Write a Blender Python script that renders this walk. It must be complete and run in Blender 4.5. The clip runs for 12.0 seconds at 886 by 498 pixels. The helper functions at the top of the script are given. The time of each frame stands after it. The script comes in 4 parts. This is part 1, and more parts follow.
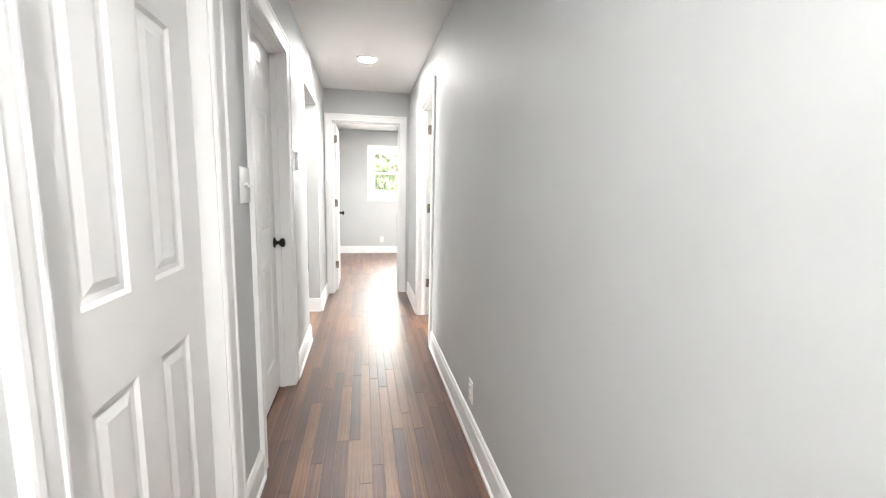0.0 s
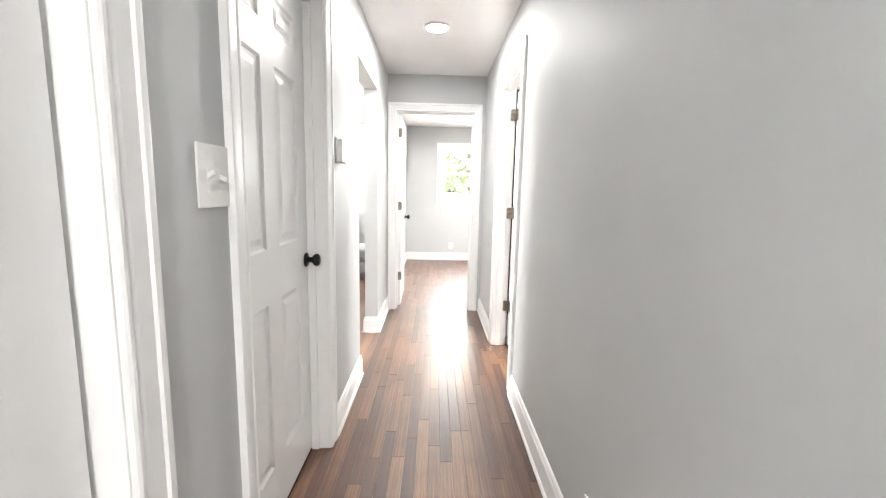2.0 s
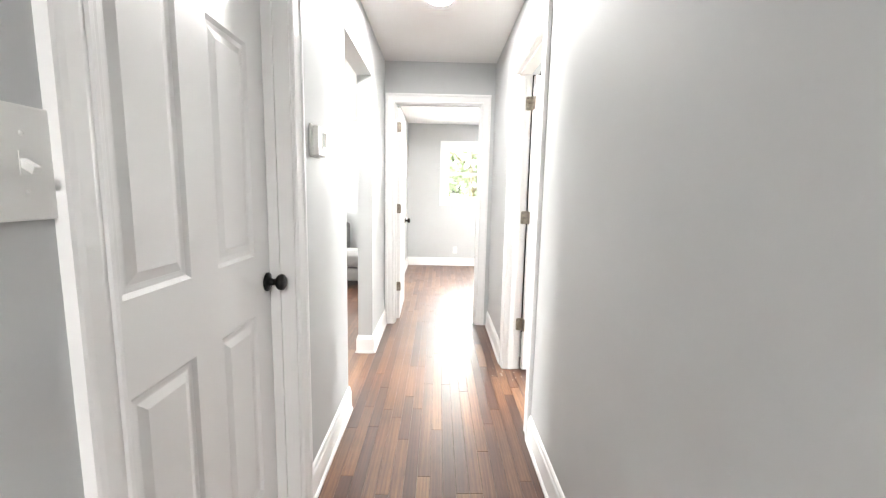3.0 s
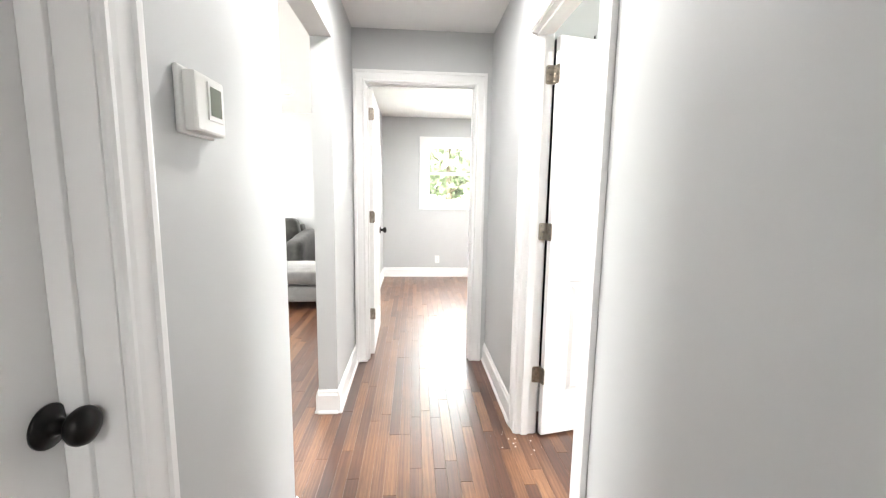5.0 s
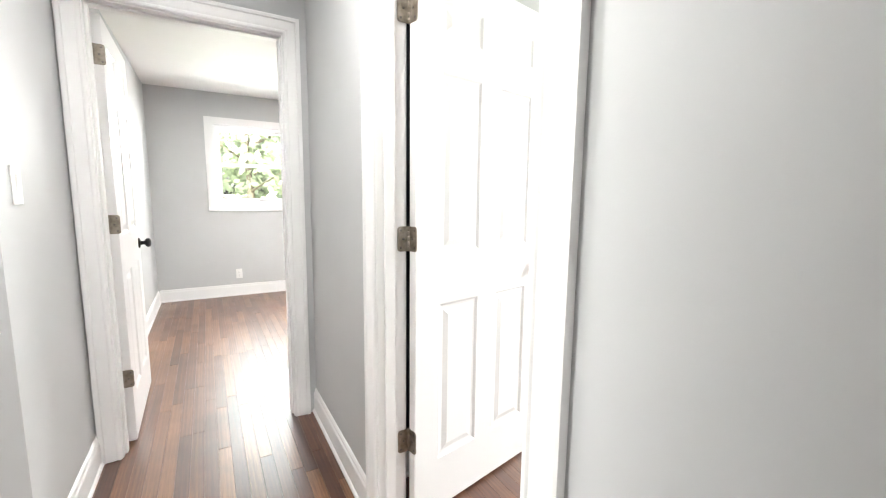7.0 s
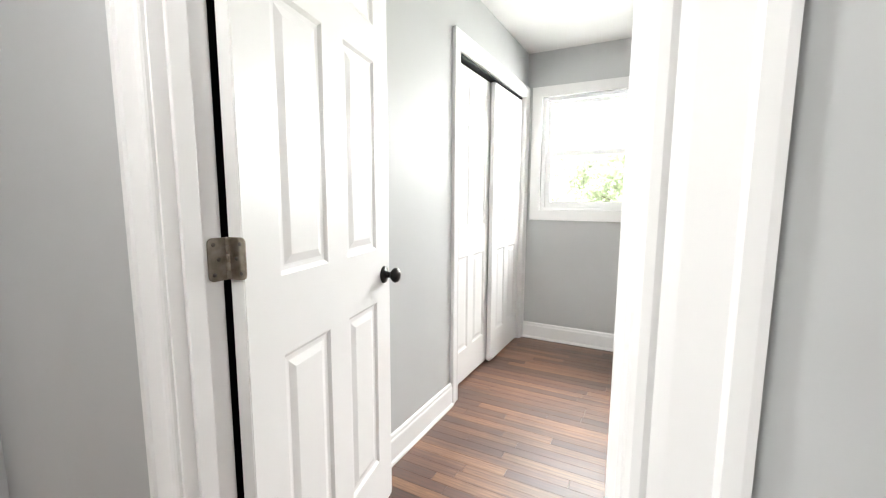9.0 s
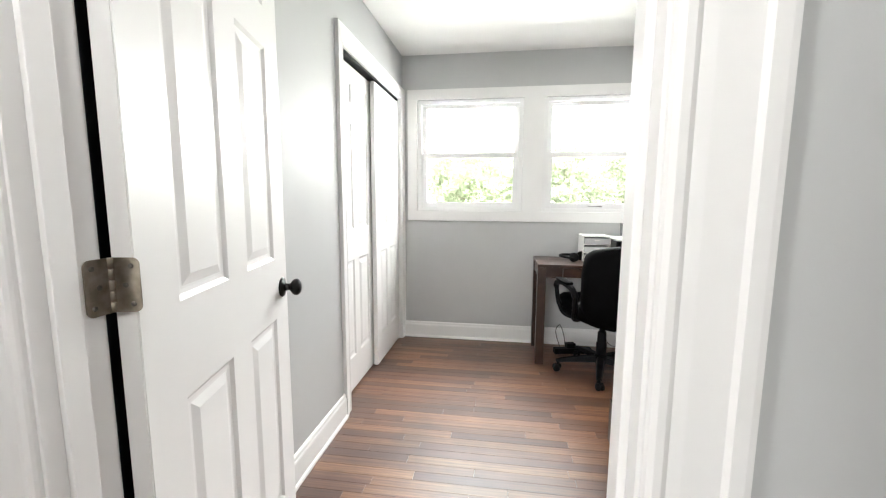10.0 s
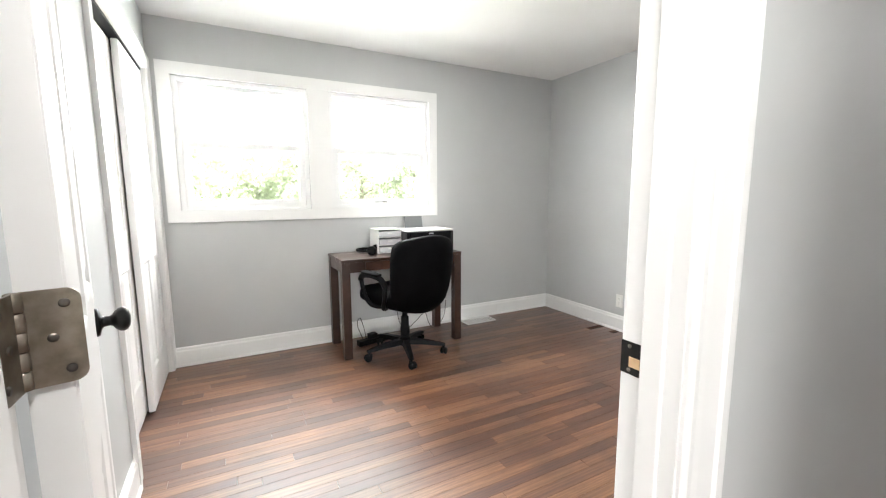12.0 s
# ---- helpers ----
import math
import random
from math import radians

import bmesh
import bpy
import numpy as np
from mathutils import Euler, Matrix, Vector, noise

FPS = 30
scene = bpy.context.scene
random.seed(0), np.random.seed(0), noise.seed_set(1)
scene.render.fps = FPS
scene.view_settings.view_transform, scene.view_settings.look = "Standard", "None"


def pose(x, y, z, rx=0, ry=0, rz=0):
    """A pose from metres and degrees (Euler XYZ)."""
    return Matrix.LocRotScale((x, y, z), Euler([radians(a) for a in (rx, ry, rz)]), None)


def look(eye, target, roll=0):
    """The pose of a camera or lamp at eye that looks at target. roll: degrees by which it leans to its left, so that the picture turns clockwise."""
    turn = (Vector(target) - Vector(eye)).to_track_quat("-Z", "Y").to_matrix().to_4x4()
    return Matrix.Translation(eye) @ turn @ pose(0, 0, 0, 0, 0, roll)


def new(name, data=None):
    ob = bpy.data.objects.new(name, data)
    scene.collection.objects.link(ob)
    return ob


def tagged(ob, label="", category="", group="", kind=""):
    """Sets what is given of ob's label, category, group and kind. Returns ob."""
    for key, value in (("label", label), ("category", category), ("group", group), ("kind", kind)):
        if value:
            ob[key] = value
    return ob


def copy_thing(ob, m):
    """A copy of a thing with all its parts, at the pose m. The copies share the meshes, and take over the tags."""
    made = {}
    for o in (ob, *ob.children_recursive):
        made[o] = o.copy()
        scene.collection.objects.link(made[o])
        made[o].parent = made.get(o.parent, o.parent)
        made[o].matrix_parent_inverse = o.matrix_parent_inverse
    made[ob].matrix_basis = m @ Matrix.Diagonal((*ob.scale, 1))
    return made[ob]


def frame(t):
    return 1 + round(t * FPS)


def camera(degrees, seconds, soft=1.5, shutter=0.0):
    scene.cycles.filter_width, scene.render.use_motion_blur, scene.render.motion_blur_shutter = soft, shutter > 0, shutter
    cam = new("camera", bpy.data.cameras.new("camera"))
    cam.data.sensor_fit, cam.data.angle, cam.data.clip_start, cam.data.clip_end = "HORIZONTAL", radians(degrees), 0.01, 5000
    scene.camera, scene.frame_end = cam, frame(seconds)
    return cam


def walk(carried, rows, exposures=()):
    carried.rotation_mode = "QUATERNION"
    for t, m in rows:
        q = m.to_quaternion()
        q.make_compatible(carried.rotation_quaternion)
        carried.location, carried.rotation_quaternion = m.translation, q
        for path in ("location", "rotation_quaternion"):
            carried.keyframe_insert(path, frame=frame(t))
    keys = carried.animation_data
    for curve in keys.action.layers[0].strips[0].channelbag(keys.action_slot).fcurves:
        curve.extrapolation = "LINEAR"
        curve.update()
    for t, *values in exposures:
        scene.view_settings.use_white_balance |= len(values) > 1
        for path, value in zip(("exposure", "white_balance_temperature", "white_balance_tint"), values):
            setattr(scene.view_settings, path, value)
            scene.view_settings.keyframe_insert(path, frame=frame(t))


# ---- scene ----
cam = camera(94.7, 12.0, soft=1.2)
PATH = [
    (0, (0.204, 0.332, 1.285), (0.583, 2.275, 1.003), 1.3),
    (0.5, (0.262, 0.528, 1.284), (0.546, 2.488, 1.004), 1.2),
    (1, (0.32, 0.707, 1.292), (0.507, 2.678, 1.009), 1.3),
    (1.5, (0.289, 0.885, 1.272), (0.39, 2.863, 0.995), 1.2),
    (2, (0.243, 1.116, 1.267), (0.288, 3.096, 0.99), 1.3),
    (2.5, (0.229, 1.312, 1.277), (0.255, 3.293, 1.003), 1.1),
    (3, (0.25, 1.566, 1.265), (0.277, 3.547, 0.994), 1.2),
    (4.8, (0.186, 2.311, 1.294), (0.278, 4.291, 1.027), 0.8),
    (5, (0.19, 2.365, 1.29), (0.333, 4.341, 1.024), 0.9),
    (5.5, (0.256, 2.554, 1.289), (0.549, 4.515, 1.026), 0.8),
    (6, (0.286, 2.71, 1.277), (0.793, 4.626, 1.013), 0.8),
    (6.5, (0.259, 2.925, 1.249), (1.0, 4.765, 0.992), 0.7),
    (7, (0.251, 3.087, 1.259), (1.243, 4.805, 1.003), 0.7),
    (7.5, (0.287, 3.208, 1.250), (1.485, 4.791, 1.012), 1.0),
    (7.7, (0.305, 3.262, 1.240), (1.576, 4.790, 1.007), 1.0),
    (9.3, (0.333, 3.663, 1.235), (2.171, 4.409, 0.984), 0.2),
    (9.5, (0.318, 3.691, 1.245), (2.203, 4.312, 0.995), 0.2),
    (10, (0.31, 3.781, 1.25), (2.278, 4.069, 0.999), 0.3),
    (10.5, (0.342, 3.876, 1.236), (2.325, 3.859, 0.984), 0.0),
    (11, (0.324, 3.958, 1.238), (2.272, 3.582, 0.992), -0.2),
    (11.2, (0.329, 3.998, 1.241), (2.246, 3.489, 0.99), -0.3),
    (11.5, (0.356, 4.095, 1.219), (2.217, 3.408, 0.971), -0.3),
    (12, (0.391, 4.229, 1.234), (2.148, 3.308, 0.974), -0.3),
]
EXPOSURES = [(0, 5.65), (1.5, 5.85), (3, 5.85), (5, 5.65), (6.5, 5.45), (7.5, 5.2), (9.5, 4.72), (10.5, 4.6), (11, 4.8), (12, 5.0)]
walk(cam, [(t, look(eye, aim, roll)) for t, eye, aim, roll in PATH], EXPOSURES)

# ---- light: overcast daylight through the windows, ceiling lamps and added fill lamps ----
world = bpy.data.worlds.new("overcast_sky")
scene.world = world
world.use_nodes = True
wn, wl = world.node_tree.nodes, world.node_tree.links
sky = wn.new("ShaderNodeTexSky")
sky.sky_type, sky.sun_disc = 'NISHITA', False
sky.sun_elevation, sky.sun_rotation = radians(68), radians(229)
sky.air_density, sky.dust_density, sky.ozone_density = 1.0, 9.0, 1.0
grey = wn.new("ShaderNodeHueSaturation")
grey.inputs["Saturation"].default_value = 0.3
wl.new(sky.outputs[0], grey.inputs["Color"])
wl.new(grey.outputs[0], wn["Background"].inputs[0])
wn["Background"].inputs[1].default_value = 0.10

sun = new("sun", bpy.data.lights.new("sun", 'SUN'))
sun.data.energy, sun.data.angle, sun.data.color = 2.4, radians(16), (1, 0.97, 0.93)
sun.matrix_world = look((-3.4, -2.9, 11), (0, 0, 0))


def window_light(name, x, y, z, w, h, toward, power, colour=(1.0, 0.995, 0.975)):
    d = bpy.data.lights.new(name, 'AREA')
    d.shape, d.size, d.size_y, d.energy, d.color = 'RECTANGLE', w, h, power, colour
    ob = new(name, d)
    ob.matrix_world = look((x, y, z), toward)
    return ob


P_EAST, P_NORTH, P_LIVING = 2.9, 2.2, 7.5
P_HALL, P_ENTRY, P_OFFICE_FILL, P_BEDROOM_FILL, P_LOUNGE = 13, 27, 12, 46, 9
window_light("sky_light_east", 4.13, 4.075, 1.86, 0.80, 0.46, (2.13, 4.075, 0.46), P_EAST)
window_light("sky_light_east", 4.13, 3.0225, 1.86, 0.80, 0.46, (2.13, 3.0225, 0.46), P_EAST)
window_light("sky_light_north", 0.8735, 9.0, 1.86, 0.95, 0.46, (0.8735, 7.0, 0.66), P_NORTH)
# Fill at an assumed, unseen window; lights the living room and the hall.
window_light("fill_light_living", -5.26, 6.2, 1.45, 1.55, 1.05, (0, 6.2, 1.0), P_LIVING)


# ---- materials ----
def shader(name, rough=0.5, metal=0.0, colour=(0.5, 0.5, 0.5), spec=0.5):
    m = bpy.data.materials.new(name)
    m.use_nodes = True
    b = m.node_tree.nodes["Principled BSDF"]
    b.inputs["Base Color"].default_value = (*colour, 1)
    b.inputs["Roughness"].default_value = rough
    b.inputs["Metallic"].default_value = metal
    b.inputs["Specular IOR Level"].default_value = spec
    return m, m.node_tree.nodes, m.node_tree.links, b


def noise_tex(n, l, scale, detail=4.0, stretch=None, src=None):
    t = n.new("ShaderNodeTexNoise")
    t.inputs["Scale"].default_value, t.inputs["Detail"].default_value = scale, detail
    if src is None:
        src = n.new("ShaderNodeNewGeometry").outputs["Position"]
    if stretch:
        mp = n.new("ShaderNodeMapping")
        mp.inputs["Scale"].default_value = stretch
        l.new(src, mp.inputs[0])
        src = mp.outputs[0]
    l.new(src, t.inputs["Vector"])
    return t


def ramp(n, l, src, stops):
    r = n.new("ShaderNodeValToRGB")
    e = r.color_ramp.elements
    while len(e) < len(stops):
        e.new(0.5)
    for k, (p, c) in zip(e, stops):
        k.position, k.color = p, (*c, 1)
    l.new(src, r.inputs[0])
    return r


def bump(n, l, b, src, strength, distance):
    k = n.new("ShaderNodeBump")
    k.inputs["Strength"].default_value, k.inputs["Distance"].default_value = strength, distance
    l.new(src, k.inputs["Height"])
    l.new(k.outputs[0], b.inputs["Normal"])
    return k


def paint(name, lo, hi, rough, grain=260.0, strength=0.12, dist=0.001, spread=0.06, stretch=None, spec=0.5):
    """Painted surface: faint broad mottling, a fine roller or brush relief and uneven gloss."""
    m, n, l, b = shader(name, rough, spec=spec)
    broad = noise_tex(n, l, 1.7, 3)
    l.new(ramp(n, l, broad.outputs[0], [(0.3, lo), (0.7, hi)]).outputs[0], b.inputs["Base Color"])
    mr = n.new("ShaderNodeMapRange")
    mr.inputs["To Min"].default_value, mr.inputs["To Max"].default_value = rough - spread, rough + spread
    l.new(noise_tex(n, l, 6, 4).outputs[0], mr.inputs[0])
    l.new(mr.outputs[0], b.inputs["Roughness"])
    if strength:
        bump(n, l, b, noise_tex(n, l, grain, 3, stretch).outputs[0], strength, dist)
    return m


WALL = paint("grey_wall_paint", (0.501, 0.512, 0.515), (0.531, 0.542, 0.545), 0.58, 240, 0.10, spec=0.4)
CEIL = paint("ceiling_paint", (0.76, 0.76, 0.75), (0.80, 0.80, 0.79), 0.75, 200, 0.15)
TRIM = paint("white_trim_paint", (0.80, 0.80, 0.795), (0.83, 0.83, 0.825), 0.40, strength=0, spread=0.02)
DOOR = paint("white_door_paint", (0.79, 0.79, 0.785), (0.82, 0.82, 0.815), 0.36, 60, 0.05, 0.0005, spread=0.03, stretch=(3, 3, 0.25))
VINYL = paint("white_window_vinyl", (0.80, 0.81, 0.81), (0.83, 0.83, 0.83), 0.38, 120, 0.03)
PLASTIC = paint("white_plastic", (0.74, 0.74, 0.72), (0.80, 0.80, 0.78), 0.35, 400, 0.03)
# Darker than the room paint; for unseen walls behind closed doors.
DARKWALL = paint("dark_unseen_wall", (0.30, 0.31, 0.32), (0.34, 0.35, 0.36), 0.7)


def metal(name, lo, hi, rough, metallic=1.0):
    m, n, l, b = shader(name, rough, metallic)
    l.new(ramp(n, l, noise_tex(n, l, 45, 5).outputs[0], [(0.35, lo), (0.68, hi)]).outputs[0], b.inputs["Base Color"])
    bump(n, l, b, noise_tex(n, l, 220, 3).outputs[0], 0.08, 0.0005)
    return m


BRONZE = metal("oil_rubbed_black_metal", (0.006, 0.006, 0.006), (0.014, 0.013, 0.012), 0.28, 0.6)
NICKEL = metal("worn_hinge_metal", (0.22, 0.19, 0.15), (0.36, 0.32, 0.27), 0.38)
SCREW = metal("screw_metal", (0.12, 0.11, 0.10), (0.22, 0.20, 0.18), 0.4)
STEEL = metal("grey_steel", (0.30, 0.30, 0.31), (0.42, 0.42, 0.43), 0.4)
BRASS = metal("bare_latch_pocket", (0.55, 0.36, 0.2), (0.7, 0.5, 0.3), 0.5, 0.0)


def oak(name, island, dark, mid, light, rough=0.44, coat=1.0):
    """Stained strip oak: one tone a board, long streaks, cathedral figure, pores and an uneven worn finish."""
    m, n, l, b = shader(name, rough, spec=0.35)
    geo = n.new("ShaderNodeNewGeometry")
    rnd = geo.outputs["Random Per Island"] if island else n.new("ShaderNodeObjectInfo").outputs["Random"]
    off = n.new("ShaderNodeVectorMath")
    off.operation = 'MULTIPLY_ADD'
    comb = n.new("ShaderNodeCombineXYZ")
    for i in range(3):
        l.new(rnd, comb.inputs[i])
    l.new(comb.outputs[0], off.inputs[0])
    off.inputs[1].default_value = (7.3, 31.7, 3.1)
    l.new(geo.outputs["Position"], off.inputs[2])
    p = off.outputs[0]
    fig = noise_tex(n, l, 1.0, 4, (34, 1.1, 5), p)
    wave = n.new("ShaderNodeTexWave")
    wave.wave_type, wave.bands_direction = 'BANDS', 'X'
    wave.inputs["Scale"].default_value, wave.inputs["Distortion"].default_value = 0.6, 11.0
    wave.inputs["Detail"].default_value, wave.inputs["Detail Scale"].default_value = 3.0, 0.8
    mp = n.new("ShaderNodeMapping")
    mp.inputs["Scale"].default_value = (30, 0.9, 4)
    l.new(p, mp.inputs[0])
    l.new(mp.outputs[0], wave.inputs["Vector"])
    pores = noise_tex(n, l, 1.0, 6, (420, 14, 20), p)
    mixv = n.new("ShaderNodeMath")
    mixv.operation = 'MULTIPLY_ADD'
    l.new(wave.outputs[1], mixv.inputs[0])
    mixv.inputs[1].default_value = 0.07
    soft = n.new("ShaderNodeMath")
    soft.operation = 'MULTIPLY_ADD'
    l.new(fig.outputs[0], soft.inputs[0])
    soft.inputs[1].default_value, soft.inputs[2].default_value = 0.30, 0.34
    l.new(soft.outputs[0], mixv.inputs[2])
    tone = n.new("ShaderNodeMath")
    tone.operation = 'MULTIPLY_ADD'
    l.new(rnd, tone.inputs[0])
    tone.inputs[1].default_value = 0.27
    l.new(mixv.outputs[0], tone.inputs[2])
    base = ramp(n, l, tone.outputs[0], [(0.40, dark), (0.64, mid), (0.86, light)])
    mul = n.new("ShaderNodeMix")
    mul.data_type, mul.blend_type = 'RGBA', 'MULTIPLY'
    mul.inputs[0].default_value = 0.5
    l.new(base.outputs[0], mul.inputs[6])
    l.new(ramp(n, l, pores.outputs[0], [(0.36, (0.35, 0.3, 0.27)), (0.56, (1, 1, 1))]).outputs[0], mul.inputs[7])
    stain = n.new("ShaderNodeMix")
    stain.data_type, stain.blend_type = 'RGBA', 'MULTIPLY'
    stain.inputs[0].default_value = 0.6
    l.new(mul.outputs[2], stain.inputs[6])
    l.new(ramp(n, l, noise_tex(n, l, 2.2, 4).outputs[0], [(0.36, (0.42, 0.38, 0.36)), (0.58, (1, 1, 1))]).outputs[0], stain.inputs[7])
    l.new(stain.outputs[2], b.inputs["Base Color"])
    mr = n.new("ShaderNodeMapRange")
    mr.inputs["To Min"].default_value, mr.inputs["To Max"].default_value = rough - 0.09, rough + 0.13
    l.new(noise_tex(n, l, 5, 5, (3, 0.8, 1)).outputs[0], mr.inputs[0])
    l.new(mr.outputs[0], b.inputs["Roughness"])
    b.inputs["Coat Weight"].default_value = coat
    cr = n.new("ShaderNodeMapRange")
    cr.inputs["To Min"].default_value, cr.inputs["To Max"].default_value = rough - 0.13, rough + 0.03
    l.new(noise_tex(n, l, 9, 5, (2, 0.7, 1)).outputs[0], cr.inputs[0])
    l.new(cr.outputs[0], b.inputs["Coat Roughness"])
    bump(n, l, b, pores.outputs[0], 0.12, 0.0006)
    return m


OAK_D, OAK_M, OAK_L = (0.030, 0.0088, 0.0046), (0.118, 0.042, 0.0185), (0.30, 0.148, 0.068)
OAK_PART = oak("stained_oak_board", False, OAK_D, OAK_M, OAK_L)
OAK_REST = oak("stained_oak_boards", True, OAK_D, OAK_M, OAK_L)
WALNUT = oak("dark_walnut_veneer", False, (0.020, 0.009, 0.006), (0.045, 0.021, 0.014), (0.08, 0.04, 0.027), 0.30, 0.4)
TABLEWOOD = oak("brown_table_wood", False, (0.06, 0.03, 0.017), (0.11, 0.055, 0.03), (0.17, 0.09, 0.05), 0.4)
SUBFLOOR = paint("dark_subfloor", (0.012, 0.008, 0.006), (0.02, 0.013, 0.01), 0.8)


def cloth(name, lo, hi, rough=0.9, weave=520, bumps=0.35, sheen=0.3, spec=0.4):
    m, n, l, b = shader(name, rough, spec=spec)
    l.new(ramp(n, l, noise_tex(n, l, 7, 5).outputs[0], [(0.32, lo), (0.68, hi)]).outputs[0], b.inputs["Base Color"])
    b.inputs["Sheen Weight"].default_value = sheen
    bump(n, l, b, noise_tex(n, l, weave, 2).outputs[0], bumps, 0.001)
    return m


SOFA = cloth("grey_velvet_upholstery", (0.016, 0.0157, 0.0138), (0.056, 0.055, 0.049))
OTTO = cloth("light_grey_velvet", (0.15, 0.148, 0.143), (0.23, 0.227, 0.22))
CREAM = cloth("cream_cushion_cloth", (0.16, 0.148, 0.132), (0.25, 0.237, 0.217), weave=90, bumps=0.6)
LEATHER = cloth("black_leather", (0.0015, 0.0015, 0.0018), (0.003, 0.003, 0.0036), 0.6, 160, 0.25, 0.0, 0.04)
BLACK = paint("black_plastic", (0.003, 0.003, 0.0035), (0.005, 0.005, 0.006), 0.5, 300, 0.05, spec=0.12)
GLOSSBLACK = paint("glossy_black_plastic", (0.006, 0.006, 0.008), (0.010, 0.010, 0.012), 0.15, 300, 0.01)
GREYPLASTIC = paint("grey_plastic", (0.13, 0.14, 0.145), (0.17, 0.18, 0.185), 0.4, 300, 0.03)
CLEAR = paint("frosted_clear_plastic", (0.55, 0.56, 0.57), (0.66, 0.67, 0.68), 0.2, 300, 0.02)
LCD = paint("grey_green_display", (0.20, 0.22, 0.18), (0.24, 0.26, 0.21), 0.12, 300, 0.01)
CABLE = paint("black_cable_rubber", (0.008, 0.008, 0.008), (0.012, 0.012, 0.012), 0.5)
GRASS = paint("grass", (0.07, 0.09, 0.045), (0.10, 0.125, 0.065), 0.9, 40, 0.6, 0.02)
BARK = paint("bark", (0.07, 0.055, 0.04), (0.12, 0.09, 0.065), 0.9, 30, 0.8, 0.02)
LEAF = paint("leaves", (0.11, 0.125, 0.09), (0.14, 0.155, 0.115), 0.6, 30, 0.1)
_n, _l = LEAF.node_tree.nodes, LEAF.node_tree.links
_add, _tl = _n.new("ShaderNodeAddShader"), _n.new("ShaderNodeBsdfTranslucent")
_tl.inputs[0].default_value = (0.10, 0.115, 0.07, 1)
_l.new(_n["Principled BSDF"].outputs[0], _add.inputs[0])
_l.new(_tl.outputs[0], _add.inputs[1])
_l.new(_add.outputs[0], _n["Material Output"].inputs[0])

GLASS = bpy.data.materials.new("window_glass")
GLASS.use_nodes = True
_n, _l = GLASS.node_tree.nodes, GLASS.node_tree.links
_n.clear()
_out, _mix = _n.new("ShaderNodeOutputMaterial"), _n.new("ShaderNodeMixShader")
_tr, _gl, _fr = _n.new("ShaderNodeBsdfTransparent"), _n.new("ShaderNodeBsdfGlossy"), _n.new("ShaderNodeFresnel")
_tr.inputs[0].default_value, _gl.inputs["Roughness"].default_value = (0.95, 0.97, 0.96, 1), 0.02
_l.new(_fr.outputs[0], _mix.inputs[0])
_l.new(_tr.outputs[0], _mix.inputs[1])
_l.new(_gl.outputs[0], _mix.inputs[2])
_l.new(_mix.outputs[0], _out.inputs[0])



def glow(name, strength):
    m, n, l, b = shader(name, 0.4, 0.0, (0.9, 0.9, 0.88))
    b.inputs["Emission Color"].default_value = (1, 0.977, 0.955, 1)
    b.inputs["Emission Strength"].default_value = strength
    return m


# ---- mesh helpers ----
def cuboid(bm, x0, x1, y0, y1, z0, z1, bev=0.0):
    r = bmesh.ops.create_cube(bm, size=1)["verts"]
    for v in r:
        v.co = Vector(((x0 + x1) / 2 + v.co.x * (x1 - x0), (y0 + y1) / 2 + v.co.y * (y1 - y0), (z0 + z1) / 2 + v.co.z * (z1 - z0)))
    if bev:
        ed = list({e for v in r for e in v.link_edges})
        bmesh.ops.bevel(bm, geom=ed, offset=bev, segments=2, affect='EDGES', profile=0.6)
    return bm


def box(x0, x1, y0, y1, z0, z1, bev=0.0):
    return cuboid(bmesh.new(), x0, x1, y0, y1, z0, z1, bev)


def lathe(profile, seg=24):
    """Turned solid about z from (radius, height) pairs."""
    bm = bmesh.new()
    rings = []
    for r, h in profile:
        rings.append([bm.verts.new((max(r, 1e-4) * math.cos(2 * math.pi * i / seg), max(r, 1e-4) * math.sin(2 * math.pi * i / seg), h)) for i in range(seg)])
    for a, c in zip(rings, rings[1:]):
        for i in range(seg):
            bm.faces.new((a[i], a[(i + 1) % seg], c[(i + 1) % seg], c[i]))
    bm.faces.new(rings[0][::-1])
    bm.faces.new(rings[-1])
    for f in bm.faces:
        f.smooth = True
    return bm


def sweep(profile, p0, p1, u, v, m0=0.0, m1=0.0):
    """A moulding: profile points (a, b) on axes u, v, run from p0 to p1; m0, m1 mitre the ends by that much run per unit a."""
    bm = bmesh.new()
    p0, p1, u, v = Vector(p0), Vector(p1), Vector(u), Vector(v)
    d = (p1 - p0).normalized()
    ends = [[bm.verts.new(p + u * a + v * b + d * (a * k)) for a, b in profile] for p, k in ((p0, m0), (p1, m1))]
    n = len(profile)
    for i in range(n):
        bm.faces.new((ends[0][i], ends[0][(i + 1) % n], ends[1][(i + 1) % n], ends[1][i]))
    bm.faces.new(ends[0][::-1])
    bm.faces.new(ends[1])
    bmesh.ops.recalc_face_normals(bm, faces=bm.faces)
    return bm


